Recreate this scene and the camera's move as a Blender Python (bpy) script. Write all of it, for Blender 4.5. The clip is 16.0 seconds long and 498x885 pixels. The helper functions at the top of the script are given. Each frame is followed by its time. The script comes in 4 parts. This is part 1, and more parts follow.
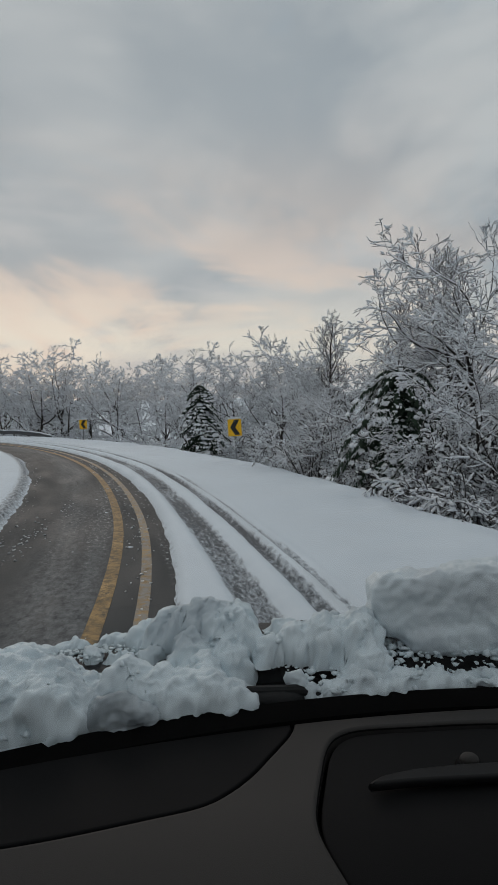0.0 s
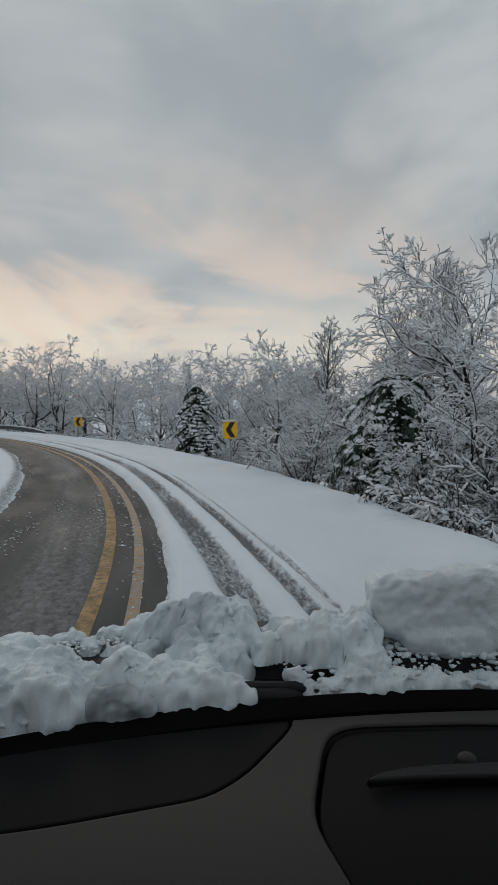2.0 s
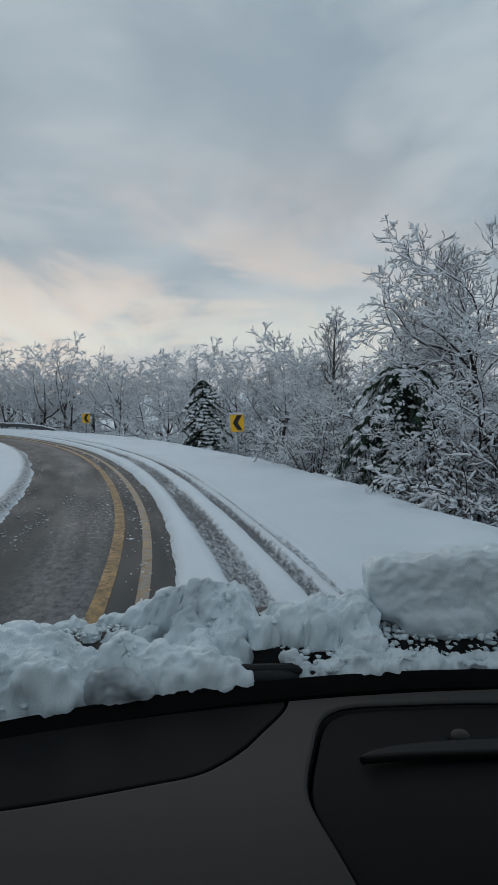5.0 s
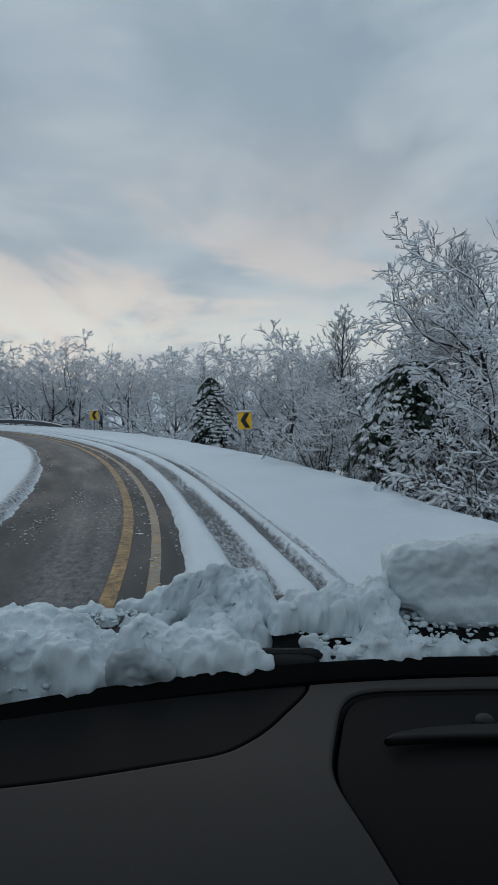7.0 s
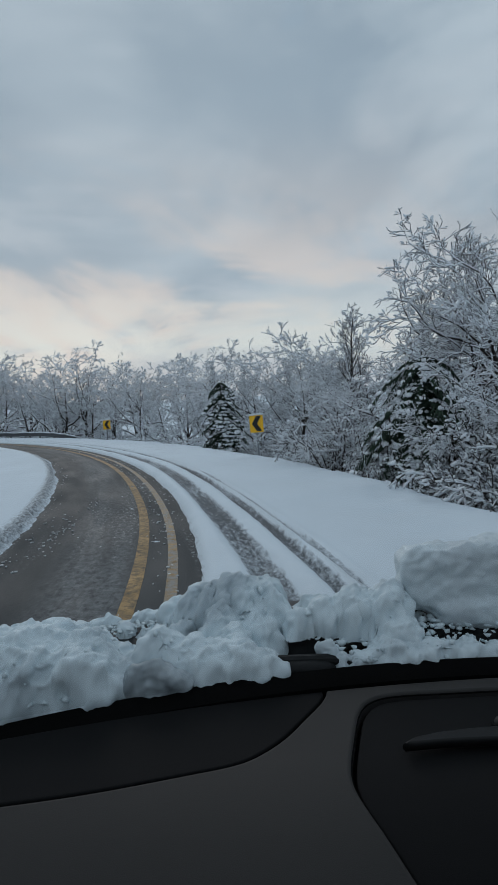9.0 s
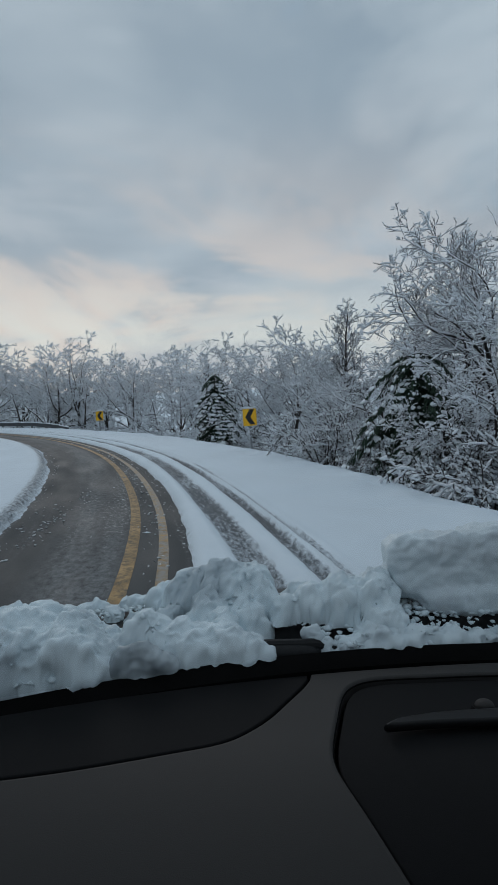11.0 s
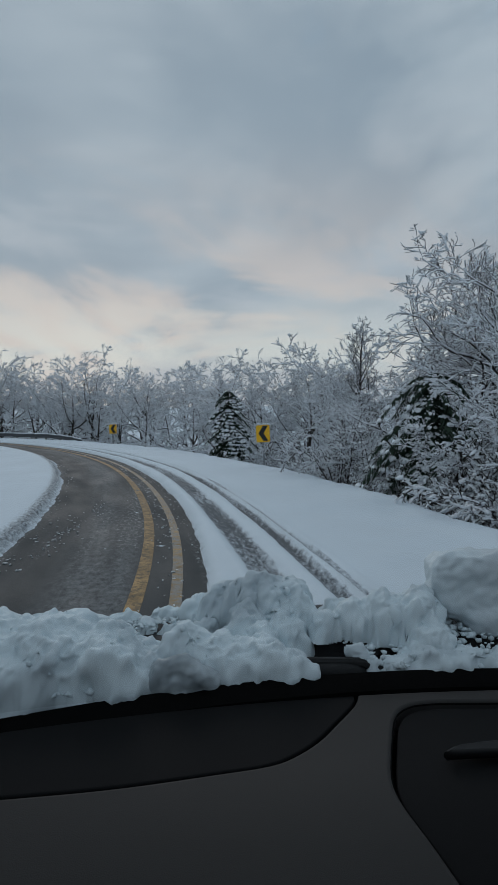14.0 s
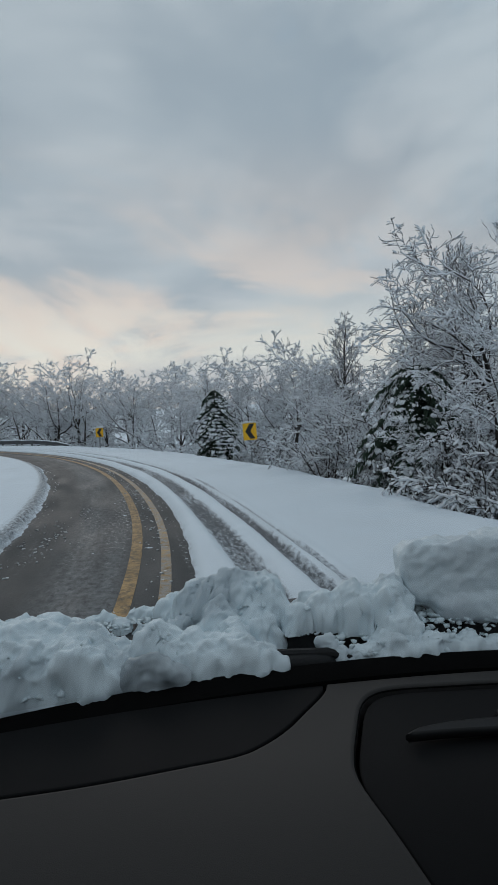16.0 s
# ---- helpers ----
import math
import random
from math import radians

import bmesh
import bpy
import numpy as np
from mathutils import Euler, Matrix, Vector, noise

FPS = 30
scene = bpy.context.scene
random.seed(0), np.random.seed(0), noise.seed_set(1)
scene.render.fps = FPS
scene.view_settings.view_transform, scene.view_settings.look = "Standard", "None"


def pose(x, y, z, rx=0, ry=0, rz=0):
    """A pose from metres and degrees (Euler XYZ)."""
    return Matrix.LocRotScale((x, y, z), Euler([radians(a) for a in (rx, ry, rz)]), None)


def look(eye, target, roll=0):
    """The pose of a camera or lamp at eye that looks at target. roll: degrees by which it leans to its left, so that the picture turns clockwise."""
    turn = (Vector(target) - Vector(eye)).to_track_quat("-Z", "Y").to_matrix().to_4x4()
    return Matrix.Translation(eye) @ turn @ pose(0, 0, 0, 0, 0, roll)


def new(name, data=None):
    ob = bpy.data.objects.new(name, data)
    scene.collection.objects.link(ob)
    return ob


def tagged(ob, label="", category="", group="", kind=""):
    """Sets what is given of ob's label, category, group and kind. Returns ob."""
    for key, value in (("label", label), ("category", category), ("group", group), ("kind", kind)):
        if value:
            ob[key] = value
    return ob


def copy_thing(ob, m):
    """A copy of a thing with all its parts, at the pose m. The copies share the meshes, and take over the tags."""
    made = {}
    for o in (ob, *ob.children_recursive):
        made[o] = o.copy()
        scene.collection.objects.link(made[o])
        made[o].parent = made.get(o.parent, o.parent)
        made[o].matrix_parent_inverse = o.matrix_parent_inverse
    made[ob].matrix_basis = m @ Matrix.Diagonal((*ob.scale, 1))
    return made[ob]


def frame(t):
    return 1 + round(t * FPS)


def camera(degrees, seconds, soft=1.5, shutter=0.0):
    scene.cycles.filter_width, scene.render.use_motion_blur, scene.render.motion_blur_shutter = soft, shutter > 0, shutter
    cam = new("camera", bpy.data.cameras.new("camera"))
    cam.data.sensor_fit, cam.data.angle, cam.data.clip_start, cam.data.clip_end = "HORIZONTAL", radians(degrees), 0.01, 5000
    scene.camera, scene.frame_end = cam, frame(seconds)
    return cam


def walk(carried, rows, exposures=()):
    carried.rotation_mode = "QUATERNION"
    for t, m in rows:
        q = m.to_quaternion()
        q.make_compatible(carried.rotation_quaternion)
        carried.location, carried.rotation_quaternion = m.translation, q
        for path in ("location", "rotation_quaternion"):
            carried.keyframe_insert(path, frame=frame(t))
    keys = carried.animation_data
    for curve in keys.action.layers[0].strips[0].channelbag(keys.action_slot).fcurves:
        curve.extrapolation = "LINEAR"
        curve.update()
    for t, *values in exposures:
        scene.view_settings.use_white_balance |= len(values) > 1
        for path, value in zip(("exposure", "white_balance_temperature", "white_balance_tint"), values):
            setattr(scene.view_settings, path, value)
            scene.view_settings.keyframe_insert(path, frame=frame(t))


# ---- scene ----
cam = camera(52.0, 16.0, soft=1.1)
# seconds, sideways, ahead, up from the seat's eye point, yaw, pitch, roll
PATH = [
    (0.0, 0.0207, 0.0075, 0.0588, -1.112, -3.480, 1.063),
    (0.5, -0.0324, 0.0208, 0.0403, -1.471, -3.071, -0.441),
    (1.0, 0.0074, 0.0114, 0.0499, -1.012, -3.210, -0.313),
    (1.5, -0.0139, 0.0105, 0.0523, -1.414, -3.121, -1.205),
    (2.0, -0.0031, 0.0044, 0.0433, -1.636, -3.099, -0.917),
    (2.5, -0.0042, 0.0052, 0.0339, -1.347, -2.939, -1.150),
    (3.0, 0.0252, -0.0002, 0.0388, -1.490, -3.797, -0.126),
    (3.5, 0.0266, 0.0048, 0.0537, -1.007, -4.080, -0.169),
    (4.0, 0.0282, -0.0008, 0.0358, -0.989, -3.606, 0.131),
    (6.5, 0.0259, -0.0025, 0.0216, -0.479, -4.347, 0.174),
    (7.0, 0.0000, -0.0000, -0.0000, -0.000, -4.050, 0.000),
    (7.5, -0.0004, -0.0017, 0.0113, 0.201, -3.961, 0.844),
    (8.0, -0.0136, 0.0052, 0.0101, 0.728, -3.655, 1.840),
    (8.5, 0.0044, -0.0007, 0.0113, 1.353, -3.592, 2.582),
    (11.0, 0.0171, -0.0104, -0.0039, 0.552, -4.408, 1.514),
    (11.5, -0.0077, -0.0016, -0.0158, 0.924, -3.643, 1.209),
    (12.0, 0.0356, -0.0083, 0.0093, 1.422, -4.218, 2.111),
    (12.5, 0.0054, -0.0090, -0.0018, 1.230, -3.602, 1.191),
    (13.0, 0.0066, -0.0099, -0.0055, 1.643, -3.600, 1.555),
    (13.5, -0.0245, 0.0005, -0.0079, 1.889, -3.212, 0.788),
    (14.0, -0.0512, 0.0109, -0.0202, 1.859, -2.514, 0.181),
    (14.5, -0.0322, 0.0046, -0.0040, 1.840, -2.161, 0.433),
    (15.0, -0.0312, 0.0020, -0.0019, 0.956, -2.260, 0.404),
    (15.5, -0.0350, 0.0041, -0.0277, 1.016, -2.040, 1.672),
    (16.0, -0.0027, -0.0004, -0.0219, 0.478, -2.747, 2.342),
]
EYE = (0.0, 0.0, 1.45)
walk(cam, [(t, pose(EYE[0] + x, EYE[1] + y, EYE[2] + z, 90 + p, r, w)) for t, x, y, z, w, p, r in PATH],
     exposures=[(0.0, 0.05, 6950, 16), (3.0, 0.06, 6900, 16), (4.2, 0.03, 6500, 13), (6.5, 0.16, 6100, 11), (7.0, 0.03, 6080, 11), (8.0, 0.12, 6050, 11), (8.7, 0.08, 6050, 11), (11.0, 0.0, 6050, 11), (12.5, -0.02, 6020, 11), (14.5, -0.12, 6050, 11), (15.3, -0.12, 6050, 11), (16.0, 0.07, 6300, 12)])

# ---- light ----
SUN_EL, SUN_AZ = radians(9), radians(-20)


def make_world():
    world = bpy.data.worlds.new("winter_sky")
    world.use_nodes = True
    scene.world = world
    nt = world.node_tree
    nt.nodes.clear()
    N, K = nt.nodes.new, nt.links.new
    out, bg = N("ShaderNodeOutputWorld"), N("ShaderNodeBackground")
    K(bg.outputs[0], out.inputs[0])
    co = N("ShaderNodeTexCoord")
    sep = N("ShaderNodeSeparateXYZ")
    K(co.outputs["Generated"], sep.inputs[0])

    def math_(op, a, b=0.0, clamp=False):
        n = N("ShaderNodeMath")
        n.operation, n.use_clamp = op, clamp
        for k, v in enumerate((a, b)):
            if isinstance(v, (int, float)):
                n.inputs[k].default_value = v
            else:
                K(v, n.inputs[k])
        return n.outputs[0]

    def mix(fac, a, b, blend="MIX"):
        n = N("ShaderNodeMix")
        n.data_type, n.blend_type = "RGBA", blend
        for k, v in ((0, fac), (6, a), (7, b)):
            if isinstance(v, (int, float)):
                n.inputs[k].default_value = v
            elif isinstance(v, tuple):
                n.inputs[k].default_value = (*v, 1)
            else:
                K(v, n.inputs[k])
        return n.outputs[2]

    def smooth(v, lo, hi):
        n = N("ShaderNodeMapRange")
        n.interpolation_type = "SMOOTHSTEP"
        n.inputs[1].default_value, n.inputs[2].default_value = lo, hi
        K(v, n.inputs[0])
        return n.outputs[0]

    z = sep.outputs[2]
    zz = math_("ADD", math_("MAXIMUM", z, 0.0), 0.22)
    flat = N("ShaderNodeCombineXYZ")
    K(math_("DIVIDE", sep.outputs[0], zz), flat.inputs[0])
    K(math_("DIVIDE", sep.outputs[1], zz), flat.inputs[1])

    def clouds(scale, detail, seed, warp=0.6):
        n = N("ShaderNodeTexNoise")
        n.noise_dimensions = "4D"
        n.inputs["W"].default_value = seed
        n.inputs["Scale"].default_value, n.inputs["Detail"].default_value = scale, detail
        n.inputs["Roughness"].default_value, n.inputs["Distortion"].default_value = 0.57, warp
        K(flat.outputs[0], n.inputs["Vector"])
        return n.outputs["Fac"]

    sky = N("ShaderNodeTexSky")
    sky.sky_type, sky.sun_disc = "NISHITA", False
    sky.sun_elevation, sky.sun_rotation = SUN_EL, SUN_AZ
    sky_part = mix(1.0, sky.outputs[0], (0.0025, 0.0025, 0.003), "MULTIPLY")
    # deck of cloud: grey-blue base, paler billows, blushing ones lower down, a pale opening at the horizon
    base = mix(smooth(clouds(0.75, 8, 3.1, 0.9), 0.41, 0.60), (0.240, 0.312, 0.366), (0.435, 0.500, 0.530))
    base = mix(math_("MULTIPLY", smooth(clouds(1.5, 9, 8.4, 0.8), 0.48, 0.66), 0.7), base, (0.48, 0.515, 0.53))
    west = smooth(math_("SUBTRACT", math_("MULTIPLY", sep.outputs[1], 0.9), sep.outputs[0]), 0.0, 0.9)
    base = mix(math_("MULTIPLY", west, 0.35), base, (0.455, 0.50, 0.515))
    low = math_("SUBTRACT", 1.0, smooth(z, 0.16, 0.52))
    blush = math_("MULTIPLY", math_("MULTIPLY", smooth(clouds(1.1, 5, 5.7, 1.0), 0.43, 0.58), low), west)
    base = mix(math_("MULTIPLY", blush, 0.9), base, (0.645, 0.570, 0.505))
    band = math_("MULTIPLY", smooth(z, 0.0, 0.05), math_("SUBTRACT", 1.0, smooth(z, 0.10, 0.28)))
    gap = math_("MULTIPLY", math_("MULTIPLY", band, smooth(clouds(0.8, 6, 12.3, 1.2), 0.40, 0.56)), west)
    base = mix(math_("MULTIPLY", gap, 0.9), base, (0.645, 0.660, 0.60))
    haze = math_("SUBTRACT", 1.0, smooth(math_("ADD", z, math_("MULTIPLY", clouds(0.9, 6, 20.5, 0.8), -0.20)), -0.050, 0.025))
    base = mix(math_("MULTIPLY", haze, 0.8), base, (0.375, 0.405, 0.44))
    # thin places where the blue shows through
    thin = math_("MULTIPLY", smooth(clouds(0.9, 6, 31.7, 0.7), 0.52, 0.66), smooth(z, 0.16, 0.34))
    base = mix(math_("MULTIPLY", thin, 0.45), base, (0.33, 0.455, 0.555))
    high = smooth(z, 0.62, 0.9)
    base = mix(high, base, (0.41, 0.465, 0.495))
    total = mix(1.0, base, sky_part, "ADD")
    K(total, bg.inputs[0])
    bg.inputs[1].default_value = 1.0


make_world()
sun = new("sun", bpy.data.lights.new("sun", "SUN"))
sun.data.energy, sun.data.angle, sun.data.color = 0.45, radians(25), (1.0, 0.92, 0.84)
sun.matrix_world = look((0, 0, 0), (-math.sin(SUN_AZ) * math.cos(SUN_EL), -math.cos(SUN_AZ) * math.cos(SUN_EL), -math.sin(SUN_EL) - 0.35))


# ---- materials ----
def material(name, color, rough=0.6, metal=0.0, vary=0.25, scale=6.0, bump=0.2, bump_scale=60.0, second=None, second_range=(0.5, 0.65),
             second_scale=3.0, second_detail=8.0, spec=0.5, coord="Object", stretch=(1, 1, 1), random_tint=0.0):
    """Principled surface with colour variation at a coarse and a fine scale, a second colour in patches, and fine relief."""
    m = bpy.data.materials.new(name)
    m.use_nodes = True
    nt = m.node_tree
    N, K = nt.nodes.new, nt.links.new
    b = nt.nodes["Principled BSDF"]
    b.inputs["Roughness"].default_value, b.inputs["Metallic"].default_value = rough, metal
    b.inputs["Specular IOR Level"].default_value = spec
    co, mp = N("ShaderNodeTexCoord"), N("ShaderNodeMapping")
    mp.inputs["Scale"].default_value = stretch
    K(co.outputs[coord], mp.inputs[0])

    def noise_(s, detail=5.0, rough_=0.6):
        n = N("ShaderNodeTexNoise")
        n.inputs["Scale"].default_value, n.inputs["Detail"].default_value, n.inputs["Roughness"].default_value = s, detail, rough_
        K(mp.outputs[0], n.inputs["Vector"])
        return n.outputs["Fac"]

    def ranged(v, a, b_, lo, hi):
        n = N("ShaderNodeMapRange")
        n.inputs[1].default_value, n.inputs[2].default_value, n.inputs[3].default_value, n.inputs[4].default_value = a, b_, lo, hi
        K(v, n.inputs[0])
        return n.outputs[0]

    def mixed(fac, a, b_, blend="MIX"):
        n = N("ShaderNodeMix")
        n.data_type, n.blend_type = "RGBA", blend
        for k, v in ((0, fac), (6, a), (7, b_)):
            if isinstance(v, (int, float)):
                n.inputs[k].default_value = v
            elif isinstance(v, tuple):
                n.inputs[k].default_value = (*v, 1)
            else:
                K(v, n.inputs[k])
        return n.outputs[2]

    dark = tuple(c * (1 - vary) for c in color)
    lite = tuple(min(1, c * (1 + vary)) for c in color)
    c = mixed(ranged(noise_(scale), 0.3, 0.7, 0, 1), dark, lite)
    fine = ranged(noise_(bump_scale, 4.0), 0.3, 0.7, 1 - vary * 0.5, 1 + vary * 0.5)
    f = N("ShaderNodeCombineColor")
    for k in range(3):
        K(fine, f.inputs[k])
    c = mixed(1.0, c, f.outputs[0], "MULTIPLY")
    if second:
        patch = ranged(noise_(second_scale, second_detail, 0.7 if second_detail > 4 else 0.5), *second_range, 0, 1)
        c = mixed(patch, c, second)
    if random_tint:
        info = N("ShaderNodeObjectInfo")
        t = ranged(info.outputs["Random"], 0, 1, 1 - random_tint, 1 + random_tint)
        g = N("ShaderNodeCombineColor")
        for k in range(3):
            K(t, g.inputs[k])
        c = mixed(1.0, c, g.outputs[0], "MULTIPLY")
    K(c, b.inputs["Base Color"])
    if bump:
        bp = N("ShaderNodeBump")
        bp.inputs["Strength"].default_value, bp.inputs["Distance"].default_value = bump, 0.01
        K(noise_(bump_scale, 6.0), bp.inputs["Height"])
        K(bp.outputs[0], b.inputs["Normal"])
    return m


M_SNOW = material("snow_ground", (0.66, 0.735, 0.795), 0.75, vary=0.05, scale=0.6, bump=0.35, bump_scale=22, spec=0.2)


def add_slush(m):
    """Where wheels have pressed and soiled the snow (the mesh's own slush attribute) it is grey broken slush."""
    nt = m.node_tree
    N, K = nt.nodes.new, nt.links.new
    b = nt.nodes["Principled BSDF"]
    clean = b.inputs["Base Color"].links[0].from_socket
    at, co, nz = N("ShaderNodeAttribute"), N("ShaderNodeUVMap"), N("ShaderNodeTexNoise")
    at.attribute_name, co.uv_map = "slush", "along"
    nz.inputs["Scale"].default_value, nz.inputs["Detail"].default_value, nz.inputs["Roughness"].default_value = 20.0, 8.0, 0.8
    mp = N("ShaderNodeMapping")
    mp.inputs["Scale"].default_value = (0.45, 1.0, 1.0)
    K(co.outputs[0], mp.inputs[0])
    K(mp.outputs[0], nz.inputs["Vector"])
    ad = N("ShaderNodeMath")
    ad.operation = "ADD"
    K(at.outputs["Fac"], ad.inputs[0])
    K(nz.outputs["Fac"], ad.inputs[1])
    mr = N("ShaderNodeMapRange")
    mr.inputs[1].default_value, mr.inputs[2].default_value = 0.84, 1.10
    K(ad.outputs[0], mr.inputs[0])
    mx = N("ShaderNodeMix")
    mx.data_type = "RGBA"
    mx.inputs[7].default_value = (0.092, 0.104, 0.116, 1)
    K(mr.outputs[0], mx.inputs[0])
    K(clean, mx.inputs[6])
    K(mx.outputs[2], b.inputs["Base Color"])


add_slush(M_SNOW)
M_SNOW_HOOD = material("snow_wet_clumps", (0.665, 0.75, 0.79), 0.6, vary=0.06, scale=9, bump=0.05, bump_scale=28, spec=0.2, second=(0.46, 0.525, 0.565), second_range=(0.52, 0.68), second_scale=7, second_detail=2.0)
M_SNOW_GREY = material("grey_wet_snow_slab", (0.61, 0.68, 0.715), 0.55, vary=0.10, scale=6, bump=0.04, bump_scale=25, spec=0.25, second=(0.50, 0.545, 0.58), second_range=(0.45, 0.7), second_scale=5, second_detail=2.0)
# snow darkened in its colour to stand for the shade in a hollow
M_SNOW_SHADE = material("snow_hollow_shade", (0.27, 0.31, 0.335), 0.4, vary=0.2, scale=12, bump=0.05, bump_scale=30, spec=0.3, second=(0.55, 0.61, 0.645), second_range=(0.44, 0.64), second_scale=14, second_detail=3.0)
M_SNOW_TREE = material("snow_on_branches", (0.80, 0.82, 0.85), 0.8, vary=0.08, scale=1.5, bump=0.0, spec=0.2, random_tint=0.05)
M_SNOW_DIRTY = material("dirty_snow", (0.55, 0.56, 0.57), 0.8, vary=0.4, scale=5, bump=0.2, bump_scale=60, spec=0.2)
M_BARK = material("bark", (0.045, 0.038, 0.034), 0.9, vary=0.4, scale=5, bump=0.5, bump_scale=40, spec=0.2, random_tint=0.25)
M_TWIG = material("twig_bark", (0.046, 0.040, 0.037), 0.9, vary=0.3, scale=3, bump=0.0, spec=0.2, random_tint=0.25)
M_NEEDLE = material("conifer_needles", (0.028, 0.045, 0.030), 0.8, vary=0.4, scale=4, bump=0.0, spec=0.25, random_tint=0.2)
M_YELLOW = material("sign_yellow", (1.0, 0.52, 0.010), 0.45, vary=0.06, scale=5, bump=0.05, bump_scale=80)
M_BLACK = material("sign_black", (0.012, 0.012, 0.013), 0.5, vary=0.2, scale=5, bump=0.05, bump_scale=80)
M_STEEL = material("galvanised_steel", (0.30, 0.31, 0.32), 0.5, 0.7, vary=0.25, scale=5, bump=0.1, bump_scale=70, second=(0.10, 0.10, 0.11), second_scale=4)
M_RAIL = material("weathered_guardrail_steel", (0.07, 0.073, 0.078), 0.6, 0.3, vary=0.3, scale=3, bump=0.1, bump_scale=50, second=(0.06, 0.06, 0.065), second_scale=2)
M_POST = material("weathered_post", (0.15, 0.145, 0.14), 0.7, 0.2, vary=0.3, scale=6, bump=0.2, bump_scale=50)
M_DASH = material("charcoal_dash_plastic", (0.0318, 0.0294, 0.0278), 0.75, vary=0.06, scale=3, bump=0.12, bump_scale=700, spec=0.35)
M_DASH_DARK = material("black_dash_plastic", (0.0078, 0.0078, 0.0083), 0.8, vary=0.08, scale=3, bump=0.12, bump_scale=700, spec=0.12)
M_GRIP = material("satin_black_grip", (0.0065, 0.0062, 0.0065), 0.45, vary=0.1, scale=5, bump=0.05, bump_scale=500, spec=0.18)
M_RUBBER = material("black_rubber_seal", (0.004, 0.004, 0.004), 0.9, vary=0.2, scale=8, bump=0.1, bump_scale=200, spec=0.05)
M_COWL = material("wet_black_plastic", (0.008, 0.009, 0.010), 0.55, vary=0.3, scale=9, bump=0.3, bump_scale=80, spec=0.25)
M_PAINT = material("dark_car_paint", (0.012, 0.014, 0.016), 0.55, 0.0, vary=0.15, scale=2, bump=0.3, bump_scale=120, spec=0.25)
M_CABIN = material("cabin_lining", (0.05, 0.05, 0.052), 0.9, vary=0.1, scale=4, bump=0.1, bump_scale=300, spec=0.2)
M_TYRE = material("tyre_rubber", (0.015, 0.015, 0.016), 0.85, vary=0.2, scale=8, bump=0.3, bump_scale=60)
M_BACK = material("frosted_sign_face", (0.55, 0.57, 0.60), 0.8, vary=0.15, scale=6, bump=0.2, bump_scale=40)


